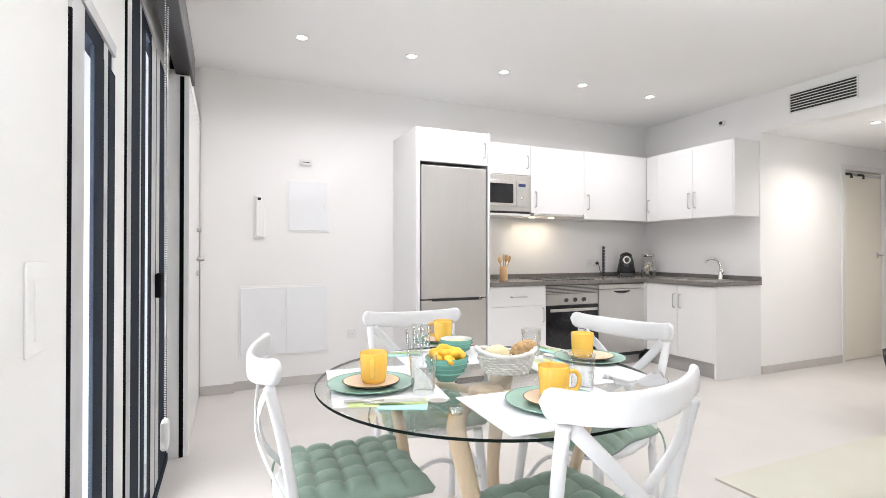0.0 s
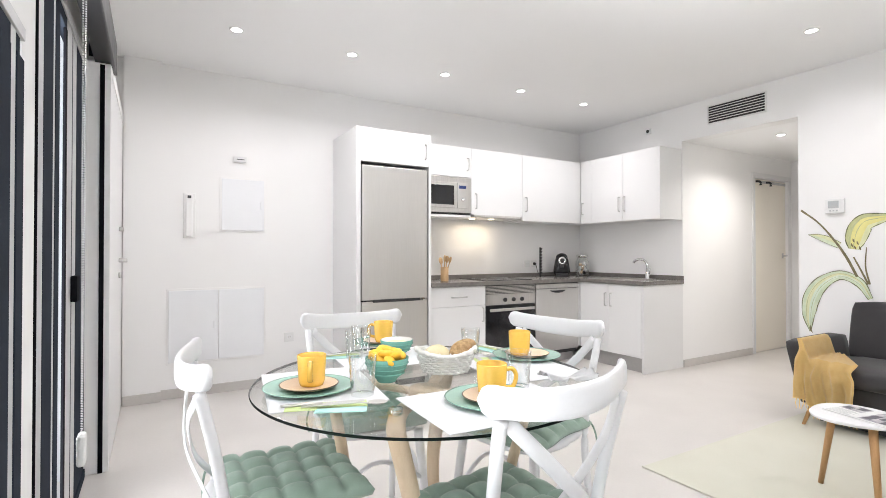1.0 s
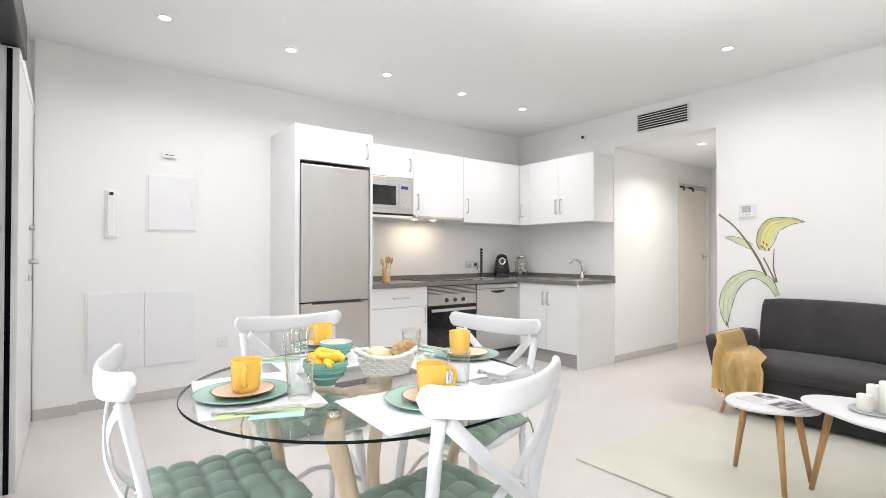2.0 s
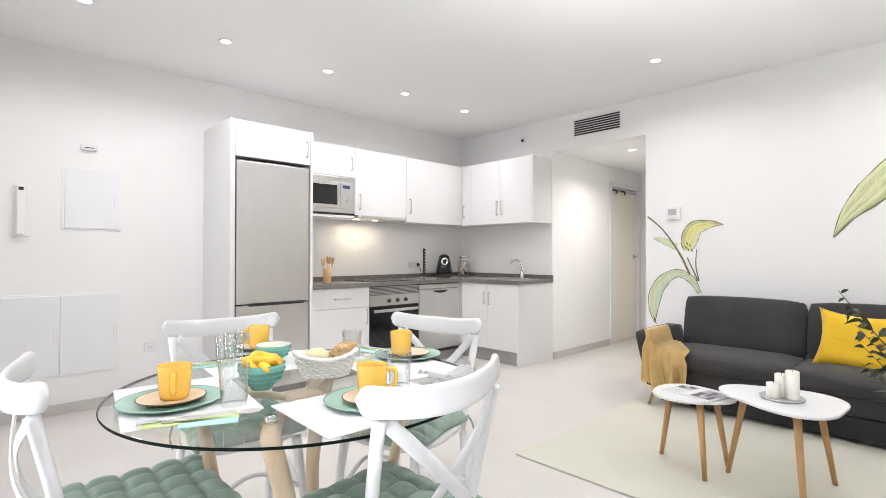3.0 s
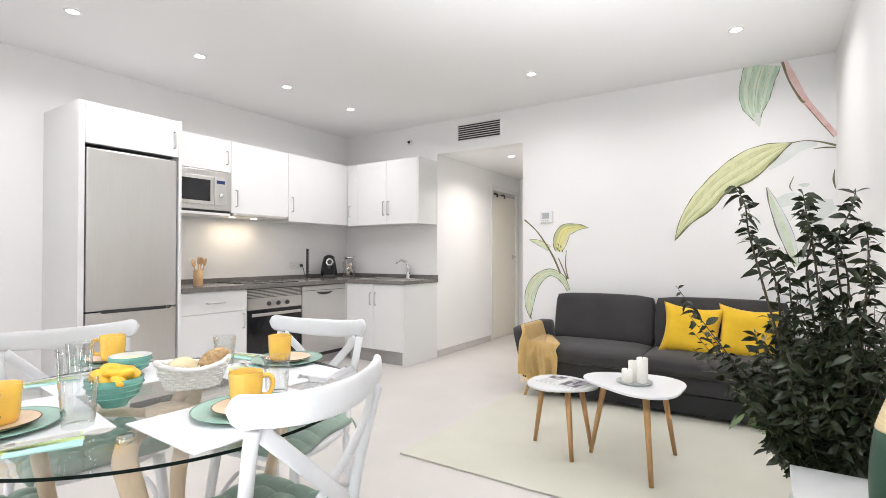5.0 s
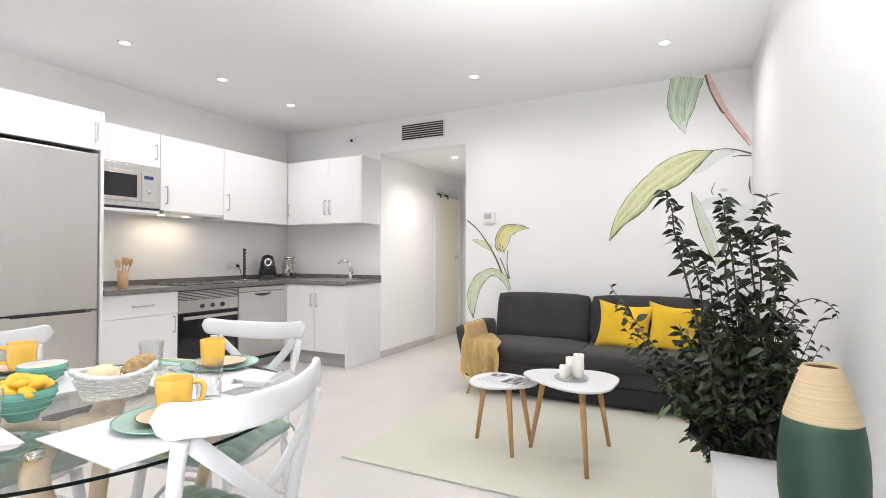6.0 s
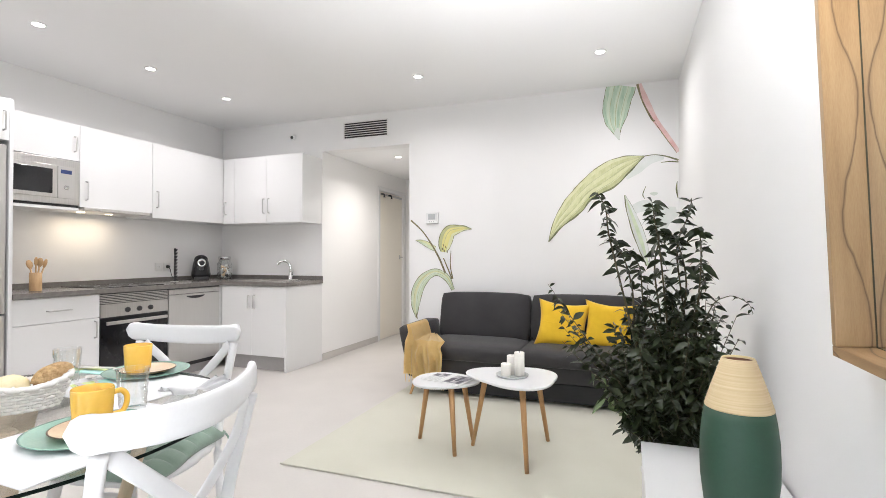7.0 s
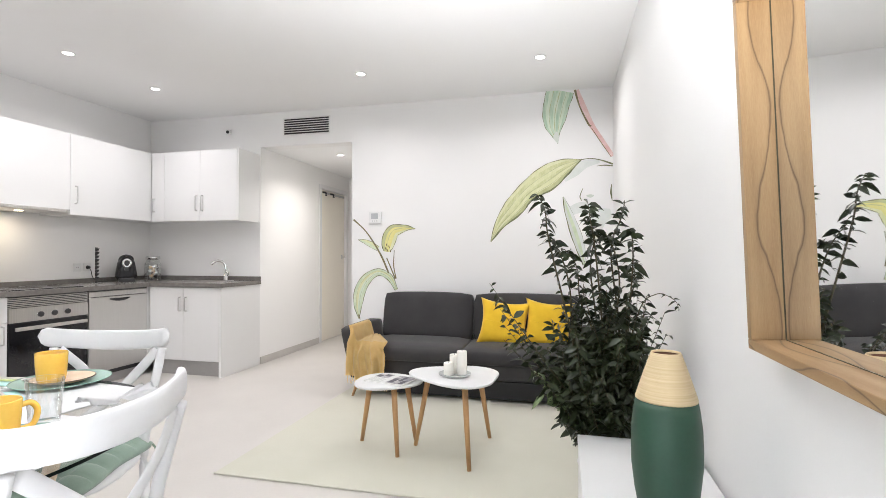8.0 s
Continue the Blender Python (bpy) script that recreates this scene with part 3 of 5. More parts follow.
part("plinth", box(0.48, 0.50, oy0, oy1, 0.0, 0.138), PLINTH, ov)

dw = thing("dishwasher", "stainless steel dishwasher with recessed handle", "dishwasher")
part("body", box(0.04, CX - 0.03, 3.578, 4.178, 0.09, WZ0 - 0.004), BLACK, dw)
part("door", box(CX - 0.028, CX, 3.582, 4.176, 0.13, 0.772, 0.004), STEELV, dw)
part("control_strip", box(CX - 0.028, CX, 3.582, 4.176, 0.777, 0.822, 0.003), STEEL, dw)
part("grip", tube(spline([(CX, 3.775, 0.752), (CX + 0.004, 3.82, 0.744), (CX + 0.005, 3.88, 0.741), (CX + 0.004, 3.94, 0.744), (CX, 3.985, 0.752)], 5), [0.004 + 0.009 * math.sin(math.pi * k / 20) for k in range(21)], 10, 0.5, (1, 0, 0)), BLACK, dw, "dark bowed recessed grip", True)
part("top_gap", box(CX - 0.03, CX - 0.006, 3.580, 4.178, 0.8225, WZ0 - 0.001), BLACK, dw)
part("plinth", box(0.48, 0.50, 3.578, 4.178, 0.0, 0.12), PLINTH, dw)

sk = thing("sink_cabinet", "white sink cabinet with two doors and end panel", "cabinet")
part("body", box(0.602, 1.357, CY + 0.022, YN, 0.14, 0.60), LAQ, sk)
d1 = front_y(sk, 0.585, 0.968, 0.145, WZ0 - 0.004, CY)
bar_handle(d1, pose(0.935, CY, 0.675, 0, 0, -90), 0.13)
d2 = front_y(sk, 0.968, 1.356, 0.145, WZ0 - 0.004, CY)
bar_handle(d2, pose(1.002, CY, 0.675, 0, 0, -90), 0.13)
part("end_panel", box(1.358, 1.380, CY - 0.002, YN, 0.0, WZ0, 0.0015), LAQ, sk)
part("filler", box(CX - 0.03, CX - 0.002, 4.180, CY + 0.03, 0.145, WZ0 - 0.004), LAQ, sk)
part("plinth", box(0.585, 1.357, CY + 0.05, CY + 0.066, 0.0, 0.14), PLINTH, sk)

# worktop with a hole for the sink
SX0, SX1, SY0, SY1 = 0.70, 1.14, 4.33, 4.66
wt = box(0.0, 0.605, 2.352, YN, WZ0, WZ1)
box(0.605, SX0, CY - 0.022, YN, WZ0, WZ1, bm=wt)
box(SX1, 1.392, CY - 0.022, YN, WZ0, WZ1, bm=wt)
box(SX0, SX1, CY - 0.022, SY0, WZ0, WZ1, bm=wt)
box(SX0, SX1, SY1, YN, WZ0, WZ1, bm=wt)
wtop = thing("worktop", "dark grey stone worktop with low upstand", "worktop")
part("slab", wt, STONE, wtop)
part("upstand", box(0.0, 0.016, 2.352, YN, WZ1, 0.914, 0.0015), STONE, wtop)
part("upstand", box(0.017, 1.392, YN - 0.016, YN, WZ1, 0.914, 0.0015), STONE, wtop)
hob = thing("hob", "black ceramic glass hob set in the worktop", "hob")
part("glass_plate", box(0.07, 0.55, 2.985, 3.555, WZ1, WZ1 + 0.006, 0.002), BLACKG, hob)
for x, y, r in ((0.20, 3.13, 0.075), (0.20, 3.41, 0.09), (0.42, 3.13, 0.095), (0.42, 3.41, 0.075)):
    part("cooking_ring", lathe([(r, 0), (r, 0.0006), (r - 0.003, 0.0006), (r - 0.003, 0.0)], 40, cap=False), GREYT, hob).matrix_local = pose(x, y, WZ1 + 0.006)
sink = thing("sink", "stainless steel inset kitchen sink", "sink")
part("rim", box(SX0 - 0.02, SX1 + 0.02, SY0 - 0.02, SY0 + 0.006, WZ1, WZ1 + 0.005, 0.002), STEEL, sink)
part("rim", box(SX0 - 0.02, SX1 + 0.02, SY1 - 0.006, SY1 + 0.02, WZ1, WZ1 + 0.005, 0.002), STEEL, sink)
part("rim", box(SX0 - 0.02, SX0 + 0.006, SY0 + 0.006, SY1 - 0.006, WZ1, WZ1 + 0.005, 0.002), STEEL, sink)
part("rim", box(SX1 - 0.006, SX1 + 0.02, SY0 + 0.006, SY1 - 0.006, WZ1, WZ1 + 0.005, 0.002), STEEL, sink)
bowl_bm = box(SX0 + 0.001, SX1 - 0.001, SY0 + 0.001, SY0 + 0.006, 0.70, WZ1)
box(SX0 + 0.001, SX1 - 0.001, SY1 - 0.006, SY1 - 0.001, 0.70, WZ1, bm=bowl_bm)
box(SX0 + 0.001, SX0 + 0.006, SY0 + 0.006, SY1 - 0.006, 0.70, WZ1, bm=bowl_bm)
box(SX1 - 0.006, SX1 - 0.001, SY0 + 0.006, SY1 - 0.006, 0.70, WZ1, bm=bowl_bm)
box(SX0 + 0.001, SX1 - 0.001, SY0 + 0.001, SY1 - 0.001, 0.69, 0.70, bm=bowl_bm)
part("basin", bowl_bm, STEEL, sink)
tap = thing("kitchen_tap", "chrome kitchen mixer tap with curved spout", "tap", pose(1.03, 4.72, WZ1))
part("base", lathe([(0.026, 0), (0.026, 0.006), (0.021, 0.012), (0.021, 0.07), (0.018, 0.078)], 24), CHROME, tap, smooth=True)
part("spout", tube(spline([(0, 0, 0.06), (0.004, -0.002, 0.13), (-0.02, -0.01, 0.185), (-0.075, -0.025, 0.205), (-0.125, -0.04, 0.185), (-0.135, -0.043, 0.165)], 6), 0.013, 12), CHROME, tap, smooth=True)
part("lever", tube([(0.018, 0, 0.055), (0.03, -0.004, 0.065), (0.04, -0.01, 0.11)], [0.009, 0.007, 0.005], 10), CHROME, tap, smooth=True)

# wall units
mu = thing("wall_cabinet", "white wall cabinet above the microwave", "cabinet", group="kitchen wall cabinets")
part("body", box(0.0, UX - 0.022, 2.352, 2.948, 1.885, 2.184), LAQ, mu)
d = front_x(mu, 2.352, 2.948, 1.888, 2.184, UX)
bar_handle(d, pose(UX, 2.905, 2.02), 0.12)
mw = thing("microwave", "stainless steel built-in microwave with dark window", "microwave")
my0, my1, mz0, mz1 = 2.356, 2.944, 1.505, 1.882
part("body", box(0.01, UX - 0.01, my0, my1, mz0 + 0.012, mz1), BLACK, mw)
part("trim", box(UX - 0.012, UX + 0.008, my0, my1, mz0 + 0.03, mz1, 0.003), STEEL, mw)
part("window_frame", box(UX + 0.006, UX + 0.016, my0 + 0.05, my1 - 0.17, mz0 + 0.075, mz1 - 0.055, 0.002), STEEL, mw)
part("window", box(UX + 0.014, UX + 0.018, my0 + 0.075, my1 - 0.205, mz0 + 0.105, mz1 - 0.085, 0.001), BLACKG, mw, "dark microwave window")
part("control_panel", box(UX + 0.006, UX + 0.015, my1 - 0.165, my1 - 0.045, mz0 + 0.075, mz1 - 0.055, 0.002), STEELV, mw)
part("display", box(UX + 0.0145, UX + 0.0165, my1 - 0.145, my1 - 0.065, mz1 - 0.11, mz1 - 0.08), mat("blue_lcd", (0.02, 0.03, 0.10), (0.05, 0.08, 0.22), 0.2), mw, "dark blue display")
part("dial", lathe([(0.017, 0), (0.016, 0.014), (0.0, 0.016)], 20), CHROME, mw, smooth=True).matrix_local = pose(UX + 0.015, my1 - 0.105, mz0 + 0.16, 0, 90, 0)
part("shelf", box(0.0, UX, my0, my1, mz0 - 0.012, mz0 + 0.010), LAQ, mw)
hu = thing("wall_cabinet", "white wall cabinet above the cooker hood", "cabinet", group="kitchen wall cabinets")
part("body", box(0.0, UX - 0.022, 2.950, 3.600, 1.535, 2.184), LAQ, hu)
d = front_x(hu, 2.950, 3.600, 1.525, 2.184, UX)
bar_handle(d, pose(UX, 3.00, 1.66), 0.15)
hood = thing("cooker_hood", "slim stainless steel pull-out cooker hood, lights on", "cooker hood")
part("slab", box(0.02, UX + 0.045, 2.955, 3.545, 1.497, 1.522, 0.003), STEEL, hood)
for y in (3.06, 3.30):
    part("lamp", cylinder(0.028, 0, 0.003, 20), glow_mat("hood_glow", (1.0, 0.80, 0.52), 8.0), hood, "warm hood lamp").matrix_local = pose(0.19, y, 1.4938)
    area_lamp("hood_lamp", pose(0.19, y, 1.488), 0.05, 0.05, 0.6, (1.0, 0.82, 0.60), "DISK", 170)
cu = thing("wall_cabinet", "white corner wall cabinet with nickel handle", "cabinet", group="kitchen wall cabinets")
part("body", box(0.0, UX - 0.022, 3.602, YN, 1.483, 2.184), LAQ, cu)
d = front_x(cu, 3.602, UY - 0.002, 1.483, 2.184, UX)
bar_handle(d, pose(UX, 3.645, 1.66), 0.15)
su = thing("wall_cabinet", "white wall cabinet with two doors above the sink", "cabinet", group="kitchen wall cabinets")
part("body", box(UX, 1.352, UY + 0.022, YN, 1.478, 2.184), LAQ, su)
d = front_y(su, UX + 0.002, 0.50, 1.478, 2.184, UY)
bar_handle(d, pose(0.385, UY, 1.645, 0, 0, -90), 0.13)
d = front_y(su, 0.50, 0.925, 1.478, 2.184, UY)
bar_handle(d, pose(0.893, UY, 1.655, 0, 0, -90), 0.15)
d = front_y(su, 0.925, 1.352, 1.478, 2.184, UY)
bar_handle(d, pose(0.958, UY, 1.655, 0, 0, -90), 0.15)
part("side_panel", box(1.353, 1.371, UY, YN, 1.476, 2.186, 0.0015), LAQ, su)

# small things on the worktop
ut = thing("utensil_holder", "bamboo pot holding wooden kitchen utensils", "utensil holder", pose(0.36, 2.63, WZ1))
part("pot", lathe([(0.036, 0), (0.038, 0.004), (0.038, 0.135), (0.034, 0.135), (0.033, 0.01), (0.0, 0.008)], 24), UTW, ut, smooth=True)
for i, (ax, ay, ln) in enumerate(((-10, 12, 0.23), (9, 10, 0.24), (-14, -6, 0.22), (7, -12, 0.25))):
    b = tube([(0, 0, 0.01), (0, 0, ln * 0.78)], 0.0055, 8)
    joined(b, lathe([(0.005, 0), (0.019, 0.025), (0.021, 0.05), (0.012, 0.07), (0.0, 0.074)], 14, 1.0, 0.3), Matrix.Translation((0, 0, ln * 0.74)))
    part("wooden_utensil", b, UTW, ut, smooth=True).matrix_local = pose(0, 0, 0, ax, ay, 40 * i)
rk = thing("capsule_stand", "chrome coffee capsule stand with black capsules", "capsule stand", pose(0.25, 3.93, WZ1))
part("base", cylinder(0.045, 0, 0.008, 24, bev=0.002), CHROME, rk, smooth=True)
part("pole", cylinder(0.010, 0.008, 0.335, 12), BLACK, rk, smooth=True)
for i in range(9):
    part("capsule", lathe([(0.010, 0), (0.017, 0.018), (0.019, 0.021), (0.0, 0.022)], 14), BLACK, rk, smooth=True).matrix_local = pose(0.004, 0.006, 0.04 + i * 0.033, 0, 0, 40 * i)
    part("ring", lathe([(0.0165, 0), (0.0175, 0.0012), (0.0155, 0.0024)], 16, cap=False), CHROME, rk, smooth=True).matrix_local = pose(0.004, 0.006, 0.064 + i * 0.033)
cm = thing("coffee_machine", "glossy black capsule coffee machine with chrome nose", "coffee machine", pose(0.19, 4.31, WZ1, 0, 0, 50) @ Matrix.Diagonal((1.12, 1.12, 1.26, 1)))
body = box(-0.085, 0.085, -0.06, 0.09, 0.0, 0.20, 0.055, 8)
for v in body.verts:
    v.co.x *= 1.0 - 0.40 * (max(0, v.co.z - 0.04) / 0.16) ** 1.6
part("body", body, BLACKG, cm, smooth=True)
part("drip_tray", box(-0.06, 0.06, -0.13, -0.05, 0.0, 0.03, 0.006), BLACK, cm)
part("nose", lathe([(0.036, 0), (0.036, 0.02), (0.028, 0.03), (0.0, 0.032)], 24), BLACK, cm, smooth=True).matrix_local = pose(0, -0.055, 0.145, 90, 0, 0)
part("nose_ring", lathe([(0.037, 0), (0.038, 0.007), (0.022, 0.010), (0.019, 0.003)], 24, cap=False), CHROME, cm, "chrome ring", True).matrix_local = pose(0, -0.082, 0.145, 90, 0, 0)
part("spout", box(-0.016, 0.016, -0.10, -0.06, 0.085, 0.115, 0.005), BLACK, cm)
part("lever", tube(spline([(-0.056, 0.02, 0.150), (-0.045, -0.01, 0.190), (0.0, -0.015, 0.207), (0.045, -0.01, 0.190), (0.056, 0.02, 0.150)], 5), 0.007, 8), BLACK, cm, smooth=True)
cable = thing("power_cable", "black power cable with plug at the socket", "cable")
part("cord", tube(spline([(0.02, 4.05, 1.02), (0.05, 4.05, 0.99), (0.04, 4.08, 0.92), (0.05, 4.13, 0.882), (0.09, 4.20, 0.878), (0.10, 4.27, 0.878)], 6), 0.0035, 8), BLACK, cable, smooth=True)
part("plug", cylinder(0.02, 0.0, 0.035, 16, 0.013, 0.003), BLACK, cable, smooth=True).matrix_local = pose(0.0, 4.05, 1.02, 0, 90, 0)
jar = thing("glass_jar", "clear glass storage jar of coffee capsules", "jar", pose(0.23, 4.60, WZ1) @ Matrix.Diagonal((1.38, 1.38, 1.42, 1)))
g = part("jar_body", lathe([(0.0, 0.0), (0.050, 0), (0.056, 0.006), (0.056, 0.12), (0.044, 0.14), (0.044, 0.152)], 28, cap=False), GLASSC, jar, smooth=True)
part("lid", lathe([(0.046, 0.153), (0.050, 0.156), (0.050, 0.172), (0.044, 0.178), (0.0, 0.178)], 28), CHROME, jar, "metal lid", True)
rnd = random.Random(4)
for i in range(34):
    a, r, z = rnd.uniform(0, 6.28), 0.032 * math.sqrt(rnd.random()), 0.022 + 0.085 * i / 34
    part("capsule", lathe([(0.008, -0.01), (0.013, 0.006), (0.015, 0.009), (0.0, 0.010)], 10), [PLASTIC, BLACK, PLASTIC, CHROME, CREAM][i % 5], jar, smooth=True).matrix_local = pose(r * math.cos(a), r * math.sin(a), z, rnd.uniform(0, 180), rnd.uniform(0, 180), 0)

# ---- dining place ----
TX, TY, TZ, TR = 3.050, 0.967, 0.75, 0.519
table = thing("dining_table", "round glass dining table on bent pale wood legs", "table", pose(TX, TY, 0))
top = part("glass_top", lathe([(TR - 0.003, TZ - 0.0095), (TR, TZ - 0.0075), (TR, TZ - 0.002), (TR - 0.003, TZ)], 96), GLASST, table, "clear glass top with dark green edge")
top.visible_shadow = False
EDGE = mat("glass_edge_green", (0.003, 0.006, 0.005), (0.008, 0.016, 0.012), 0.5, rvar=0.05, spec=0.08)
rim = lathe([(TR - 0.002, TZ - 0.0097), (TR + 0.0006, TZ - 0.0088), (TR + 0.0012, TZ - 0.0060), (TR + 0.0008, TZ - 0.0034), (TR - 0.0002, TZ - 0.0020)], 96, cap=False)
for f in [f for f in rim.faces if len(f.verts) > 4]:
    rim.faces.remove(f)
part("glass_edge", rim, EDGE, table, "dark green polished glass edge", True)
for i in range(4):
    a = radians(-43.5 + 90 * i)
    ca, sa = math.cos(a), math.sin(a)
    prof = [(0.05, 0.700), (0.16, 0.712), (0.265, 0.716), (0.310, 0.690), (0.300, 0.62), (0.268, 0.50), (0.248, 0.38), (0.262, 0.22), (0.30, 0.10), (0.33, 0.0)]
    side = [0.0, 0.0, 0.0, 0.004, 0.016, 0.032, 0.040, 0.036, 0.028, 0.02]
    line = spline([(r * ca - k * sa, r * sa + k * ca, z) for (r, z), k in zip(prof, side)], 6)
    rad = [0.017 + 0.010 * math.sin(math.pi * min(1, k / (len(line) - 1) * 1.15)) for k in range(len(line))]
    part("leg", tube(line, rad, 12, 0.62, (ca, sa, 0.2)), BENT, table, "bent pale beech leg", True)
    part("glass_pad", cylinder(0.017, 0.722, TZ - 0.0098, 20, bev=0.002), CHROME, table, "chrome glass pad", True).matrix_local = pose(0.295 * ca, 0.295 * sa, 0)
part("hub", cylinder(0.055, 0.682, 0.716, 28, bev=0.006), BENT, table, smooth=True)


def puff_cushion(w, d, h, nx, ny, seg=8):
    """A square pad stitched into puffs."""
    b = bmesh.new()
    nxs, nys = nx * seg, ny * seg

    def puff(u, v):
        edge = min(1.0, 7 * min(u, 1 - u)) ** 0.5 * min(1.0, 7 * min(v, 1 - v)) ** 0.5
        p = abs(math.sin(math.pi * nx * u)) ** 0.42 * abs(math.sin(math.pi * ny * v)) ** 0.42
        return h * (0.34 + 0.26 * edge + 0.40 * p * (0.35 + 0.65 * edge))
    grid = {}
    for i in range(nxs + 1):
        for j in range(nys + 1):
            u, v = i / nxs, j / nys
            bow = 1 - 0.03 * (1 - abs(2 * v - 1) ** 2)
            x, y = (u - 0.5) * w, (v - 0.5) * d
            x += 0.006 * math.sin(9 * v + 1) * (2 * u - 1)
            y += 0.006 * math.sin(8 * u) * (2 * v - 1)
            border = i in (0, nxs) or j in (0, nys)
            grid[i, j] = b.verts.new((x * bow, y, h * 0.3 if border else puff(u, v)))
    low = [b.verts.new((v.co.x * 0.97, v.co.y * 0.97, 0)) for v in grid.values()]
    lg = dict(zip(grid.keys(), low))
    for i in range(nxs):
        for j in range(nys):
            b.faces.new((grid[i, j], grid[i + 1, j], grid[i + 1, j + 1], grid[i, j + 1]))
            b.faces.new((lg[i, j + 1], lg[i + 1, j + 1], lg[i + 1, j], lg[i, j]))
    for i in range(nxs):
        b.faces.new((lg[i, 0], lg[i + 1, 0], grid[i + 1, 0], grid[i, 0]))
        b.faces.new((grid[i, nys], grid[i + 1, nys], lg[i + 1, nys], lg[i, nys]))
    for j in range(nys):
        b.faces.new((grid[0, j], grid[0, j + 1], lg[0, j + 1], lg[0, j]))
        b.faces.new((lg[nxs, j], lg[nxs, j + 1], grid[nxs, j + 1], grid[nxs, j]))
    return b


def bistro_chair(m):
    """A cross-back chair; it faces local +y, its back rail stands over local y = 0."""
    root = thing("dining_chair", "white painted cross-back dining chair beside the table", "chair", m, "chairs round the table")
    # seat
    s = lathe([(0.185, 0.432), (0.198, 0.436), (0.205, 0.447), (0.198, 0.458), (0.185, 0.461)], 40)
    for v in s.verts:
        k = 1 + 0.13 * (abs(math.sin(2 * math.atan2(v.co.y, v.co.x))) ** 2)
        v.co.x, v.co.y = v.co.x * k, v.co.y * k + 0.215
        if v.co.y < 0.215:
            v.co.x *= 0.96
    part("seat", s, CHAIRP, root, smooth=True)
    # back posts and rear legs in one sweep
    for sx in (-1, 1):
        post = spline([(sx * 0.185, 0.02, 0.0), (sx * 0.178, 0.045, 0.25), (sx * 0.172, 0.055, 0.44), (sx * 0.180, 0.035, 0.60), (sx * 0.192, 0.005, 0.74), (sx * 0.196, -0.010, 0.80)], 6)
        part("back_post", tube(post, [0.0155] * 6 + [0.0148] * (len(post) - 6), 12), CHAIRP, root, smooth=True)
        leg = spline([(sx * 0.20, 0.42, 0.0), (sx * 0.185, 0.40, 0.22), (sx * 0.168, 0.375, 0.435)], 5)
        part("front_leg", tube(leg, [0.013 + 0.006 * k / (len(leg) - 1) for k in range(len(leg))], 12), CHAIRP, root, smooth=True)
        hoop = spline([(sx * 0.19, 0.40, 0.20), (sx * 0.185, 0.23, 0.30), (sx * 0.178, 0.05, 0.22)], 5)
        part("side_hoop", tube(hoop, 0.009, 8), CHAIRP, root, smooth=True)
    part("front_stretcher", tube(spline([(-0.188, 0.40, 0.24), (0, 0.385, 0.33), (0.188, 0.40, 0.24)], 6), 0.009, 8), CHAIRP, root, smooth=True)
    # bent top rail, deeper in the middle, with rounded ends
    b = bmesh.new()
    n, ring = 44, 16
    rows = []
    for i in range(n + 1):
        u = -1 + 2 * i / n
        x = 0.236 * u
        y = -0.050 + 0.062 * u * u
        w = abs(u)
        end = max(0.0, 1 - max(0.0, w - 0.86) ** 2 / 0.0196) ** 0.5
        knob = math.exp(-((w - 0.91) / 0.075) ** 2)
        hh = (0.0345 - 0.005 * w ** 1.6 + 0.003 * knob) * end + 0.002
        tt = (0.0095 + 0.0060 * knob) * (0.3 + 0.7 * end)
        zc = 0.822 + 0.024 * w ** 2.2
        rows.append([b.verts.new((x, y + tt * math.copysign(abs(math.cos(t)) ** 0.7, math.cos(t)) + 0.10 * (zc - 0.834), zc + hh * math.copysign(abs(math.sin(t)) ** 0.6, math.sin(t)))) for t in [2 * math.pi * k / ring for k in range(ring)]])
    for p, q in zip(rows, rows[1:]):
        for k in range(ring):
            b.faces.new((p[k], p[(k + 1) % ring], q[(k + 1) % ring], q[k]))
    b.faces.new(list(reversed(rows[0]))), b.faces.new(rows[-1])
    bmesh.ops.recalc_face_normals(b, faces=b.faces[:])
    part("top_rail", b, CHAIRP, root, smooth=True)
    for sx in (-1, 1):
        line = spline([(sx * 0.178, -0.010, 0.795), (sx * 0.10, -0.030, 0.715), (0.0, -0.026 + 0.007 * sx, 0.618), (-sx * 0.09, 0.002, 0.54), (-sx * 0.165, 0.045, 0.465)], 6)
        part("cross_brace", tube(line, 0.0175, 12, 0.22, (0, 1, 0.1)), CHAIRP, root, smooth=True)
    return root


CHAIRS = [(2.915, 0.335, -1.5), (3.606, 1.014, 94.6), (2.262, 1.012, -95.0), (2.858, 1.690, 193.0)]
first = bistro_chair(pose(CHAIRS[0][0], CHAIRS[0][1], 0, 0, 0, CHAIRS[0][2]))
for x, y, r in CHAIRS[1:]:
    copy_thing(first, pose(x, y, 0, 0, 0, r))
pad = thing("seat_cushion", "sage green tufted cotton seat cushion on a chair", "cushion", pose(CHAIRS[0][0], CHAIRS[0][1], 0.4615, 0, 0, CHAIRS[0][2]) @ pose(0.002, 0.238, 0, 0, 0, -2), "seat cushions")
part("pad", puff_cushion(0.40, 0.39, 0.056, 5, 5), GREENC, pad, smooth=True)
for sx in (-1, 1):
    part("tie", tube(spline([(sx * 0.17, -0.185, 0.02), (sx * 0.195, -0.215, 0.0), (sx * 0.21, -0.225, -0.06), (sx * 0.20, -0.22, -0.11)], 5), 0.004, 6), GREENC, pad, smooth=True)
part("care_label", box(0.150, 0.180, 0.196, 0.199, 0.0, 0.022), PLASTIC, pad, "white care label")
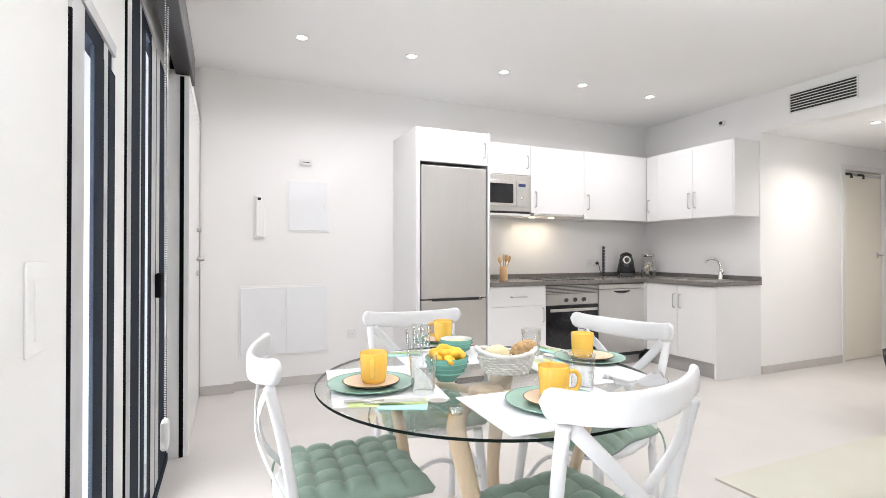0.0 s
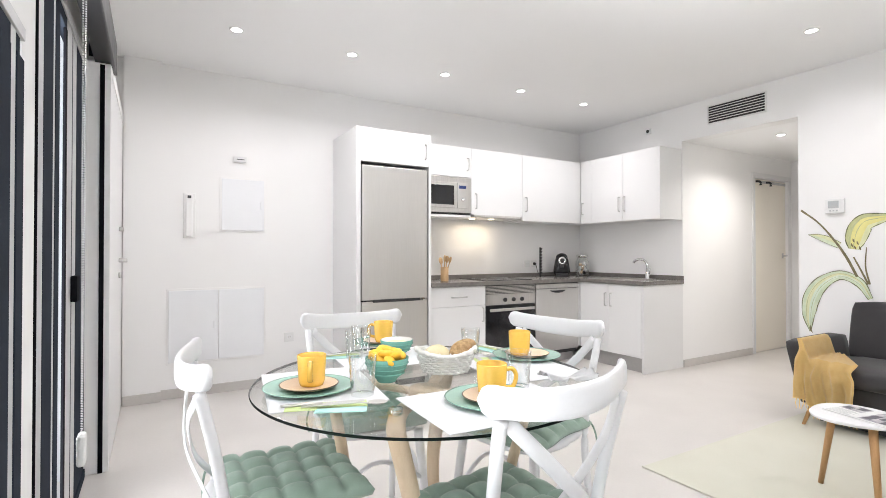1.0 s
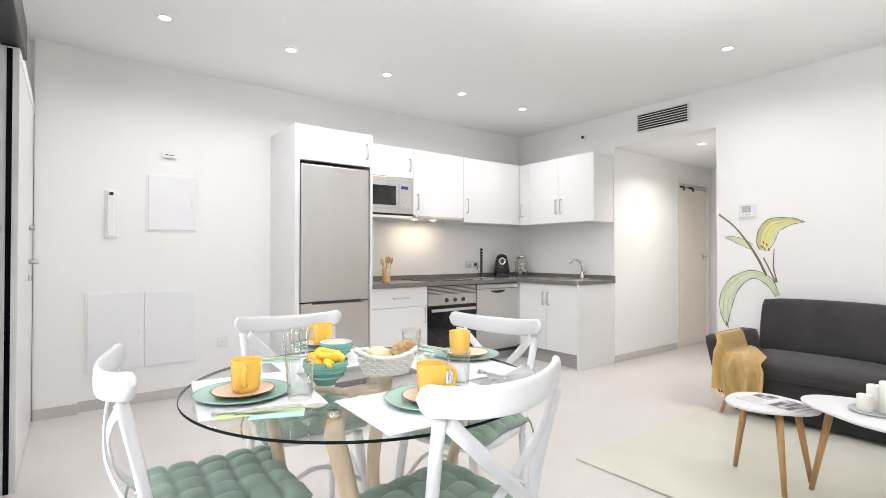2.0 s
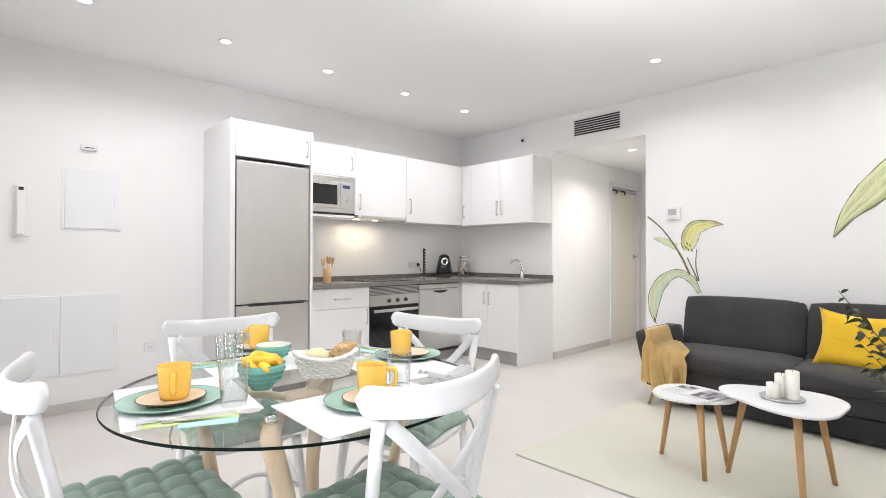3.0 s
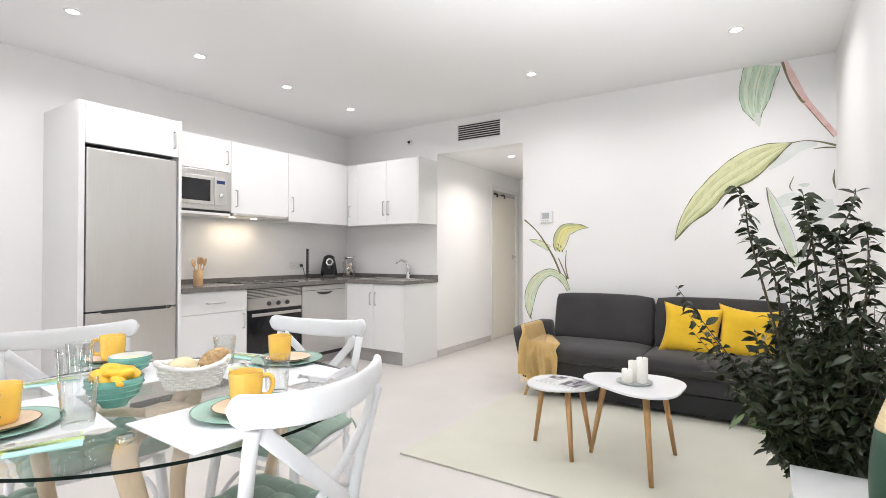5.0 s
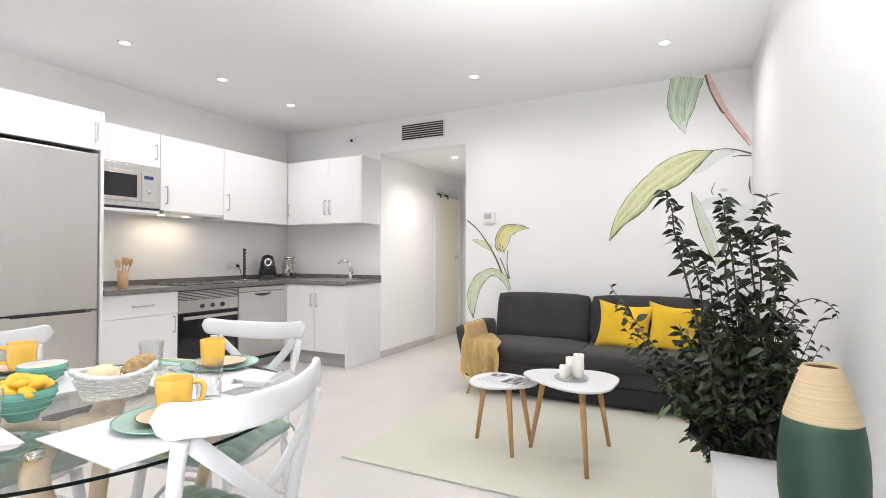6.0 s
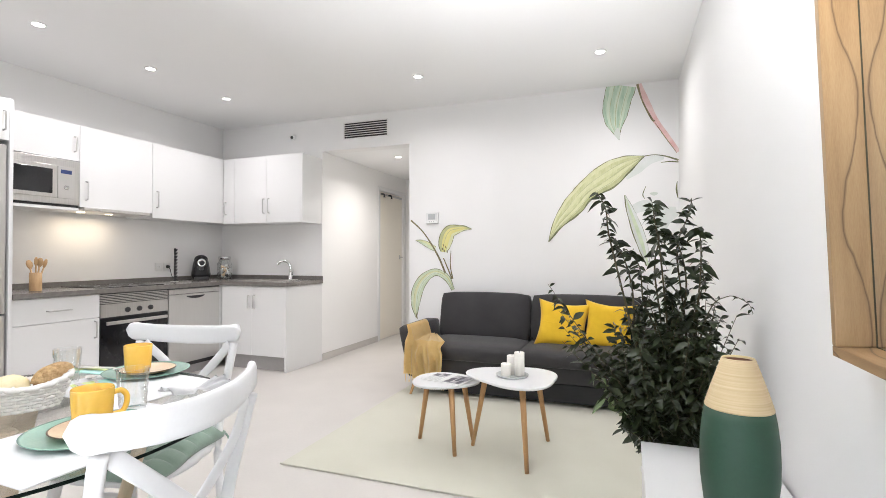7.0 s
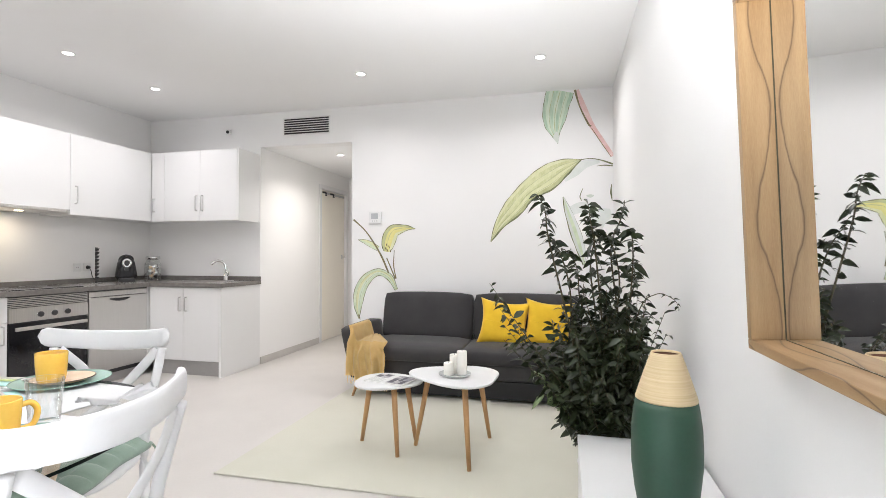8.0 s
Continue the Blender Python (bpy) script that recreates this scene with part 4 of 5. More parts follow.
for (x, y, r), dy, tw in zip(CHAIRS[1:], (0.205, 0.225, 0.24), (3, -2, 4)):
    copy_thing(pad, pose(x, y, 0.4615, 0, 0, r) @ pose(0, dy, 0, 0, 0, tw))


def on_table(x, y, rz=0, z=TZ):
    return pose(x, y, z, 0, 0, rz)


PLACES = [(3.028, 0.612, 262), (3.375, 0.985, -8), (2.50, 1.062, 175), (2.995, 1.388, 85)]   # mug places and the way to the table's edge


def placemat(m):
    root = thing("placemat", "plain white rectangular placemat on the glass table", "placemat", m, "placemats")
    part("sheet", box(-0.15, 0.15, -0.205, 0.205, 0.0, 0.003, 0.001), LINEN, root)
    return root


def plate_set(m):
    root = thing("charger_plate", "round aqua green glazed charger plate", "plate", m, "charger plates")
    part("dish", lathe([(0.07, 0.0), (0.085, 0.002), (0.122, 0.010), (0.125, 0.013), (0.119, 0.0125), (0.085, 0.006), (0.0, 0.005)], 56), TEALP, root, smooth=True)
    return root


def side_plate(m):
    root = thing("side_plate", "small sand coloured stoneware plate with dark rim", "plate", m, "side plates")
    part("dish", lathe([(0.045, 0.0), (0.055, 0.002), (0.080, 0.011), (0.081, 0.0125), (0.077, 0.0125), (0.055, 0.006), (0.0, 0.005)], 48), CREAM, root, smooth=True)
    part("rim", lathe([(0.0802, 0.0108), (0.0818, 0.0125), (0.080, 0.0135), (0.0785, 0.0128)], 48, cap=False), mat("brown_rim", (0.10, 0.07, 0.04), (0.16, 0.11, 0.06), 0.4), root, "dark brown rim", True)
    return root


def mug(m):
    root = thing("mug", "glossy yellow ceramic mug on a plate", "mug", m, "yellow mugs")
    part("cup", lathe([(0.026, 0.0), (0.032, 0.002), (0.036, 0.014), (0.0385, 0.05), (0.0400, 0.084), (0.0388, 0.0865), (0.0372, 0.084), (0.0355, 0.05), (0.033, 0.014), (0.0, 0.009)], 40), MUG, root, smooth=True)
    part("handle", tube(spline([(0.036, 0, 0.070), (0.052, 0, 0.072), (0.062, 0, 0.060), (0.062, 0, 0.042), (0.054, 0, 0.026), (0.036, 0, 0.022)], 6), 0.0058, 10, 1.25, (0, 1, 0)), MUG, root, smooth=True)
    return root


def tumbler(m, h=0.105, r=0.036):
    root = thing("glass_tumbler", "clear ribbed glass tumbler on the table", "glass", m, "glass tumblers")
    prof = [(r * 0.72, 0.0), (r * 0.80, 0.003)]
    for k in range(9):
        z = 0.01 + (h - 0.012) * k / 8
        prof.append((r * (0.82 + 0.18 * k / 8) + (0.0006 if k % 2 else -0.0004), z))
    
    b = lathe(prof, 32)
    for f in [f for f in b.faces if len(f.verts) > 4 and f.calc_center_median().z > h / 2]:
        b.faces.remove(f)
    body = part("body", b, GLASSC, root, smooth=True)
    body.visible_shadow = False
    part("base", cylinder(r * 0.76, 0.001, 0.008, 24, bev=0.002), GLASS, root, smooth=True).visible_shadow = False
    part("lip", lathe([(r, h - 0.0005), (r * 1.01, h + 0.0008), (r * 0.985, h + 0.001)], 32, cap=False), GLASSL, root, smooth=True)
    return root


GLASSL = glass_mat("glass_lip", (0.9, 0.93, 0.92), 0.02, 0.35, 0.5)
protos = {}


def put(kind, make, m):
    """The first of a kind is built, the rest are copies."""
    if kind in protos:
        return copy_thing(protos[kind], m)
    protos[kind] = make(m)
    return protos[kind]


for i, (x, y, a) in enumerate(PLACES):
    ex, ey = math.cos(radians(a)), math.sin(radians(a))
    px, py = x + (0.008, 0.0, 0.02, 0.03)[i] * ex - 0.02 * ey * (i in (1, 2)), y + (0.008, 0.0, 0.02, 0.03)[i] * ey
    put("placemat", placemat, on_table(3.385, 0.978, -2.4) if i == 1 else on_table(TX + 0.31 * ex, TY + 0.33 * ey, a))
    put("plate", plate_set, on_table(px, py, 0, TZ + 0.003))
    put("side", side_plate, on_table(px + 0.004, py, 30, TZ + 0.0085))
    put("mug", mug, on_table(x, y, (-20, 60, 238, 165)[i], TZ + 0.0140))
for x, y in ((3.306, 1.131), (2.879, 1.249), (2.70, 0.86)):
    put("tumbler", tumbler, on_table(x, y))
put("tall tumbler", lambda m: tumbler(m, 0.108, 0.038), on_table(3.154, 0.715))
put("tall tumbler", None, on_table(2.625, 0.915))


def fruit_bowl(m, r, h, label):
    root = thing("bowl", label, "bowl", m, "teal bowls")
    part("dish", lathe([(r * 0.42, 0.0), (r * 0.46, 0.004), (r * 0.50, 0.010), (r * 0.78, h * 0.35), (r * 0.95, h * 0.72), (r, h), (r * 0.965, h + 0.001), (r * 0.91, h * 0.72), (r * 0.73, h * 0.36), (0.0, 0.012)], 48), TEAL, root, smooth=True)
    for k in range(3):
        z = h * (0.35 + 0.2 * k)
        q = r * (0.79 + 0.085 * k)
        part("groove", lathe([(q + 0.001, z), (q + 0.0035, z + 0.002), (q + 0.001, z + 0.004)], 48, cap=False), TEAL, root, smooth=True)
    return root


def white_lining(root, r, h):
    part("lining", lathe([(r * 0.962, h + 0.0018), (r * 0.905, h * 0.72), (r * 0.72, h * 0.37), (0.0, 0.0135)], 48, cap=False), PLASTIC, root, "white glazed inside", True)


bowl = fruit_bowl(on_table(3.045, 0.835), 0.066, 0.072, "teal ceramic bowl filled with orange slices")
rnd = random.Random(9)
for i in range(14):
    a, q = 2.4 * i, 0.044 * math.sqrt(i / 14)
    b = bmesh.new()
    bmesh.ops.create_icosphere(b, subdivisions=2, radius=1.0)
    for v in b.verts:
        v.co *= 1 + 0.10 * noise.noise(v.co * 1.7 + Vector((i, 0, 0)))
        v.co.y += 0.22 * v.co.x * v.co.x
    b.transform(Matrix.Diagonal((0.027, 0.021, 0.013, 1)))
    o = tagged(mesh_ob("orange_slice", b, ORANGE, None, True), "bright orange peeled fruit slice in a bowl", "orange slice", "orange slices")
    o.matrix_world = pose(3.045 + q * math.cos(a), 0.835 + q * math.sin(a), TZ + 0.062 + 0.026 * (1 - (q / 0.05) ** 2) + 0.008 * rnd.random(), rnd.uniform(-40, 40), rnd.uniform(-40, 40), rnd.uniform(0, 360))
bowl2 = fruit_bowl(on_table(2.72, 1.02), 0.062, 0.060, "teal ceramic bowl with pale cereal inside")
white_lining(bowl2, 0.062, 0.060)
cer = tagged(mesh_ob("cereal", lathe([(0.0, 0.0), (0.050, 0.0), (0.052, 0.006), (0.03, 0.012), (0.0, 0.014)], 24), BUN), "pale cereal heap in a teal bowl", "cereal", kind="stuff")
cer.matrix_world = on_table(2.72, 1.02, 0, TZ + 0.042)

bk = thing("bread_basket", "white woven oval bread basket with folded rim", "basket", on_table(3.04, 1.045, 66) @ Matrix.Diagonal((0.88, 0.88, 0.95, 1)))
for k in range(9):
    z = 0.005 + 0.0085 * k
    rx, ry = 0.078 + 0.030 * k / 8, 0.046 + 0.022 * k / 8
    pts = [((rx + 0.0035 * math.cos(17 * t + math.pi * k)) * math.cos(t), (ry + 0.0035 * math.cos(17 * t + math.pi * k)) * math.sin(t), z + (0.010 * math.cos(2 * t) if k > 6 else 0.0)) for t in [2 * math.pi * i / 68 for i in range(69)]]
    part("weave", tube(pts, 0.0052 if k < 8 else 0.0085, 6), WICKER, bk, smooth=True)
part("bottom", lathe([(0.0, 0.0), (1.0, 0.0), (1.0, 0.006), (0.0, 0.006)], 32, 0.078, 0.046), WICKER, bk)
for i in range(17):
    t = 2 * math.pi * i / 17
    part("stake", tube([(0.078 * math.cos(t), 0.046 * math.sin(t), 0.003), (0.106 * math.cos(t), 0.066 * math.sin(t), 0.074)], 0.0035, 6), WICKER, bk)
for k, (bx, by, sx, sy, sz, mt, lb, rot) in enumerate(((-0.036, 0.0, 0.050, 0.038, 0.034, BUN, "round pale bread roll in the basket", 10), (0.066, 0.002, 0.056, 0.030, 0.032, BREAD, "seeded brown bread roll in the basket", 12))):
    b = bmesh.new()
    bmesh.ops.create_icosphere(b, subdivisions=3, radius=1.0)
    for v in b.verts:
        v.co *= 1 + 0.05 * noise.noise(v.co * 2.3 + Vector((k * 7, 0, 0)))
    b.transform(Matrix.Diagonal((sx, sy, sz, 1)))
    if k == 1:
        for v in b.verts:
            v.co.y *= 1 - 0.35 * (v.co.x / sx) ** 2
    o = tagged(mesh_ob("bread_roll", b, mt, None, True), lb, "bread", "bread rolls")
    o.matrix_world = on_table(3.04, 1.045, 66) @ pose(0.86 * bx, by, 0.056 + 0.016 * k, 0, -8 - 14 * k, rot) @ Matrix.Diagonal((0.88, 0.88, 1, 1))


def knife(m):
    root = thing("table_knife", "steel table knife beside a plate", "cutlery", m, "cutlery")
    part("blade", box(0.0, 0.105, -0.008, 0.008, 0.001, 0.0022, 0.0004), STEEL, root)
    part("grip", tube([(-0.10, 0, 0.004), (-0.05, 0, 0.0045), (0.0, 0, 0.003)], [0.006, 0.0065, 0.0045], 10, 0.6), STEEL, root, smooth=True)
    return root


def spoon(m):
    root = thing("table_spoon", "steel table spoon beside a plate", "cutlery", m, "cutlery")
    part("bowl", lathe([(0.0, 0.0), (0.5, 0.0025), (0.9, 0.006), (1.0, 0.0085), (0.86, 0.007), (0.0, 0.0015)], 20, 0.025, 0.017), STEEL, root, smooth=True).matrix_local = pose(0.085, 0, 0.001)
    part("stem", tube(spline([(-0.10, 0, 0.003), (-0.03, 0, 0.006), (0.03, 0, 0.008), (0.064, 0, 0.006)], 5), [0.006 - 0.003 * k / 15 for k in range(16)], 8, 0.5), STEEL, root, smooth=True)
    return root


def napkin(m, material, label):
    root = thing("napkin", label, "napkin", m, "napkins")
    part("fold", box(-0.10, 0.10, -0.030, 0.030, 0.0, 0.0016, 0.0005), material, root)
    part("fold", box(-0.094, 0.10, -0.029, 0.024, 0.0017, 0.0030, 0.0005), material, root)
    return root


for i, (x, y, r) in enumerate(((3.205, 0.60, 72), (3.03, 1.22, 160), (2.62, 0.80, 80), (2.78, 1.40, 10))):
    z = TZ + 0.0035
    napkin(on_table(x, y, r, z), LIME, "lime green folded paper napkin under cutlery")
    napkin(on_table(x, y, r, z) @ pose(0.035, -0.040, 0, 0, 0, -6) @ Matrix.Diagonal((0.62, 0.7, 1, 1)), AQUA, "aqua folded paper napkin under cutlery")
    put("knife", knife, on_table(x, y, r, z + 0.0032) @ pose(-0.01, 0.005, 0, 0, 0, 5))
    put("spoon", spoon, on_table(x, y, r, z + 0.0032) @ pose(0.04, -0.022, 0, 0, 0, -5))

nap = thing("cloth_napkin", "white cloth napkin folded like a bow on the table", "napkin", on_table(3.335, 1.295, 78), "napkins")
bow = bmesh.new()
grid = {}
for i in range(25):
    u = i / 12 - 1
    for j in range(21):
        v = j / 10 - 1
        w = 0.010 + 0.042 * abs(u) ** 0.8
        z = 0.004 + 0.030 * abs(u) ** 0.7 * (1 - 0.55 * v * v) + 0.006 * math.sin(9 * v + 2 * u) * abs(u) + 0.012 * math.exp(-(u / 0.12) ** 2)
        grid[i, j] = bow.verts.new((0.085 * u * (1 - 0.12 * v * v), w * v, z))
for i in range(24):
    for j in range(20):
        bow.faces.new((grid[i, j], grid[i + 1, j], grid[i + 1, j + 1], grid[i, j + 1]))
bmesh.ops.solidify(bow, geom=bow.faces[:], thickness=0.003)
part("cloth", bow, LINEN, nap, smooth=True)

# ---- sofa corner ----
def soft_box(x0, x1, y0, y1, z0, z1, r=0.04, puff=0.012, cuts=6):
    """An upholstered block: rounded edges, slightly swollen faces."""
    b = box(x0, x1, y0, y1, z0, z1)
    bmesh.ops.subdivide_edges(b, edges=b.edges[:], cuts=cuts, use_grid_fill=True)
    c = Vector(((x0 + x1) / 2, (y0 + y1) / 2, (z0 + z1) / 2))
    hx, hy, hz = (x1 - x0) / 2, (y1 - y0) / 2, (z1 - z0) / 2
    for v in b.verts:
        d = v.co - c
        u = [d.x / hx, d.y / hy, d.z / hz]
        core = Vector((max(-hx + r, min(hx - r, d.x)), max(-hy + r, min(hy - r, d.y)), max(-hz + r, min(hz - r, d.z))))
        off = d - core
        if off.length > 1e-6:
            d = core + off.normalized() * r
        for k, (h, o1, o2) in enumerate(((hx, 1, 2), (hy, 0, 2), (hz, 0, 1))):
            if abs(u[k]) > 0.98:
                d[k] += math.copysign(puff * (1 - u[o1] ** 2) * (1 - u[o2] ** 2), u[k])
        v.co = c + d
    return b


sofa = thing("sofa", "charcoal grey fabric two-seat sofa on slim wooden feet", "sofa")
part("base", soft_box(2.80, 4.60, 4.01, 4.72, 0.17, 0.31, 0.02, 0.0), SOFA, sofa, smooth=True)
# near-black block that stands in for the shadow beneath the sofa
part("shade_block", box(2.86, 4.56, 4.02, 4.66, 0.035, 0.168, 0.004), SOFAD, sofa)
for x0, x1 in ((2.815, 3.672), (3.680, 4.585)):
    part("seat_cushion", soft_box(x0, x1, 3.965, 4.60, 0.285, 0.415, 0.045, 0.012), SOFA, sofa, smooth=True)
    bc = part("back_cushion", soft_box(x0 + (0.035 if x0 < 3 else 0.012), x1 - 0.003, 0.0, 0.15, 0.0, 0.415, 0.035, 0.014), SOFA, sofa, smooth=True)
    bc.matrix_local = pose(0, 4.475, 0.395, -12, 0, 0)
for sx, x in ((1, 2.665), (-1, 4.72)):
    arm = soft_box(0.0, 0.125, 0.0, 0.70, 0.13, 0.545, 0.035, 0.004)
    for v in arm.verts:
        v.co.x = (v.co.x + 0.10 * max(0.0, (0.545 - v.co.z) / 0.415) * (1.0 - v.co.x / 0.25)) * sx
    part("arm", arm, SOFA, sofa, smooth=True).matrix_local = pose(x, 3.975, 0)
for x, dx in ((2.84, -0.035), (4.54, 0.035)):
    for y, dy in ((4.0, -0.06), (4.62, 0.03)):
        part("foot", tube([(x, y + 0.02, 0.17), (x + dx, y + dy, 0.0)], [0.017, 0.010], 12), OAK, sofa, "tapered wooden foot", True)

# throw over the arm and seat
throw = bmesh.new()
nu, n1, n2 = 56, 22, 34
gr = {}


def ease(t):
    t = max(0.0, min(1.0, t))
    return t * t * (3 - 2 * t)


for i in range(nu + 1):
    u = i / nu
    for j in range(n1 + n2 + 1):
        v = min(1.0, j / n1)
        w = max(0.0, (j - n1) / n2)
        right = 2.885 + 0.215 * v
        x = 2.765 + (right - 2.765) * u
        top = 0.554 - 0.119 * ease((x - 2.790) / 0.05)
        low = 0.168 - 0.045 * ease((x - 2.80) / 0.1)
        wave = math.sin(19 * u + 1.5 * w + 0.8 * v) + 0.6 * math.sin(41 * u - 2.5 * w) + 0.8 * noise.noise(Vector((7 * u, 4 * w + 2 * v, 1.0)))
        if w == 0.0:
            gr[i, j] = throw.verts.new((x, 4.34 - 0.385 * v, top + 0.007 + 0.0035 * (1 + wave)))
        else:
            pinch = 1 - 0.16 * math.exp(-((w - 0.14) / 0.12) ** 2)
            x = 2.91 + (x - 2.91) * pinch + 0.006 * math.sin(5 * w + 7 * u)
            gr[i, j] = throw.verts.new((x, 3.952 - 0.014 * min(1.0, 7 * w) - 0.016 * (1.6 + wave) * min(1.0, 3 * w), top + 0.006 - (top - low) * w))
for i in range(nu):
    for j in range(n1 + n2):
        throw.faces.new((gr[i, j], gr[i + 1, j], gr[i + 1, j + 1], gr[i, j + 1]))
bmesh.ops.solidify(throw, geom=throw.faces[:], thickness=0.006)
blanket = thing("throw_blanket", "mustard knitted throw draped over the sofa arm", "blanket")
part("cloth", throw, THROW, blanket, smooth=True)
rnd = random.Random(3)
for i in range(17):
    x = 2.772 + 0.322 * i / 16
    z = 0.174 if i < 5 else 0.129
    part("fringe", tube([(x, 3.928, z), (x + rnd.uniform(-0.006, 0.006), 3.925, z - 0.03), (x + rnd.uniform(-0.012, 0.012), 3.925, z - 0.065)], [0.004, 0.003, 0.002], 5), THROW, blanket)


def pillow(w, h, t):
    """A square cushion with pinched corners and a seam."""
    b = bmesh.new()
    n = 20
    top, bot = {}, {}
    for i in range(n + 1):
        for j in range(n + 1):
            u, v = 2 * i / n - 1, 2 * j / n - 1
            pull = 1 - 0.17 * (1 - abs(u) ** 2) * abs(v) ** 3
            pull2 = 1 - 0.17 * (1 - abs(v) ** 2) * abs(u) ** 3
            th_ = t / 2 * ((1 - u ** 4) * (1 - v ** 4)) ** 0.55
            wr = 0.006 * noise.noise(Vector((u * 2.2, v * 2.2, w * 9)))
            x, z = u * w / 2 * pull2, v * h / 2 * pull
            top[i, j] = b.verts.new((x, th_ + wr * (th_ > 0), z))
            bot[i, j] = top[i, j] if i in (0, n) or j in (0, n) else b.verts.new((x, -th_ + wr, z))
    for i in range(n):
        for j in range(n):
            b.faces.new((top[i, j], top[i, j + 1], top[i + 1, j + 1], top[i + 1, j]))
            b.faces.new((bot[i, j], bot[i + 1, j], bot[i + 1, j + 1], bot[i, j + 1]))
    return b


for x, y, w, tw, tip, lb in ((3.970, 4.370, 0.43, 5, -16, "bright yellow cotton cushion leaning on the sofa back"), (4.33, 4.40, 0.40, 5, -14, "bright yellow cotton cushion half behind the plant")):
    c = thing("sofa_cushion", lb, "cushion", pose(x, y, 0.568, tip, tw, 0), "yellow cushions")
    part("cover", pillow(w, 0.40, 0.13), YELLOW, c, smooth=True)
    part("seam", tube([(-w * 0.36, -0.056, 0.004), (-w * 0.18, -0.0645, 0.0), (0, -0.0665, -0.003), (w * 0.18, -0.0645, 0.0), (w * 0.36, -0.056, 0.002)], 0.0022, 6), YELLOW, c)


# ---- coffee tables ----
def pebble_top(rx, ry, z0, z1, seg=64, tri=0.10, ph=0.0):
    """A rounded three-cornered tabletop."""
    def ring(k, z):
        return [((rx * math.cos(t) + k * math.cos(t)) * (1 + tri * math.cos(3 * t + ph)), (ry * math.sin(t) + k * math.sin(t)) * (1 + tri * math.cos(3 * t + ph)), z) for t in [2 * math.pi * i / seg for i in range(seg)]]
    b = bmesh.new()
    rings = [[b.verts.new(p) for p in ring(k, z)] for k, z in ((-0.012, z0), (-0.003, z0 + 0.004), (0.0, z1 - 0.005), (-0.002, z1 - 0.001), (-0.005, z1))]
    for p, q in zip(rings, rings[1:]):
        for i in range(seg):
            b.faces.new((p[i], p[(i + 1) % seg], q[(i + 1) % seg], q[i]))
    b.faces.new(list(reversed(rings[0]))), b.faces.new(rings[-1])
    return b


def pebble_table(x, y, z, rx, ry, rot, tri, ph, feet, label):
    root = thing("coffee_table", label, "coffee table", pose(x, y, 0), "nesting coffee tables")
    t = part("tabletop", pebble_top(rx, ry, z - 0.017, z, tri=tri, ph=ph), TABLEW, root)
    t.matrix_local = pose(0, 0, 0, 0, 0, rot)
    for fx, fy in feet:
        dx, dy = fx - x, fy - y
        part("leg", tube([(dx * 0.66, dy * 0.66, z - 0.017), (dx, dy, 0.0085)], [0.0175, 0.0115], 14), OAK, root, "turned oak leg", True)
    return root


pebble_table(3.442, 3.010, 0.398, 0.198, 0.178, 20, 0.07, 0.6, ((3.261, 3.062), (3.550, 2.880), (3.575, 3.150)), "small white pebble-shaped coffee table on oak legs")
pebble_table(3.862, 3.000, 0.458, 0.262, 0.232, -20, 0.11, 2.4, ((3.598, 3.070), (3.972, 2.798), (4.008, 3.292)), "larger white pebble-shaped coffee table on oak legs")
tray = thing("candle_tray", "round grey metal tray on the coffee table", "tray", pose(3.855, 2.985, 0.4585))
part("dish", lathe([(0.080, 0), (0.088, 0.003), (0.092, 0.011), (0.089, 0.011), (0.084, 0.006), (0.0, 0.005)], 40), GREYT, tray, smooth=True)
for x, y, h in ((3.825, 2.962, 0.068), (3.848, 3.012, 0.105), (3.894, 2.994, 0.130)):
    c = thing("pillar_candle", "ivory wax pillar candle on a grey tray", "candle", pose(x, y, 0.464), "candles on the tray")
    part("wax", lathe([(0.027, 0), (0.0285, 0.002), (0.0285, h - 0.003), (0.026, h), (0.014, h - 0.002), (0.0, h - 0.004)], 28), WAX, c, smooth=True)
    part("wick", tube([(0, 0, h - 0.004), (0.001, 0, h + 0.004), (0.003, 0, h + 0.010)], 0.0012, 6), BLACK, c)
mag = thing("magazine", "open grey and white magazine on the small table", "magazine", pose(3.465, 3.02, 0.3985, 0, 0, -14))
part("pages", box(-0.135, 0.135, -0.095, 0.095, 0.0, 0.006, 0.001), PLASTIC, mag)
PIC = mat("magazine_picture", (0.05, 0.06, 0.10), (0.70, 0.66, 0.68), 0.35, scale=22, fine=60)
part("picture", box(0.01, 0.125, -0.085, 0.085, 0.0061, 0.0068), PIC, mag, "grey magazine photograph")
part("picture", box(-0.125, -0.03, 0.0, 0.085, 0.0061, 0.0068), PIC, mag)
INKP = mat("magazine_ink", (0.03, 0.03, 0.05), (0.10, 0.09, 0.12), 0.4, scale=30)
for a in ((0.018, 0.050, -0.07, 0.02), (0.060, 0.082, -0.03, 0.07), (0.092, 0.118, -0.08, -0.01), (-0.118, -0.085, 0.01, 0.05), (-0.075, -0.04, 0.035, 0.08)):
    part("picture_figure", box(*a, 0.0069, 0.0072), INKP, mag)
for i in range(6):
    part("text_bar", box(-0.125, -0.02 - 0.02 * (i % 2), -0.085 + 0.013 * i, -0.080 + 0.013 * i, 0.0061, 0.0066), GREYT, mag)
rug = thing("rug", "pale green flat-woven rug under the coffee tables", "rug")
part("weave", box(2.69, 4.86, 2.47, 4.25, 0.0, 0.008, 0.003), RUG, rug)
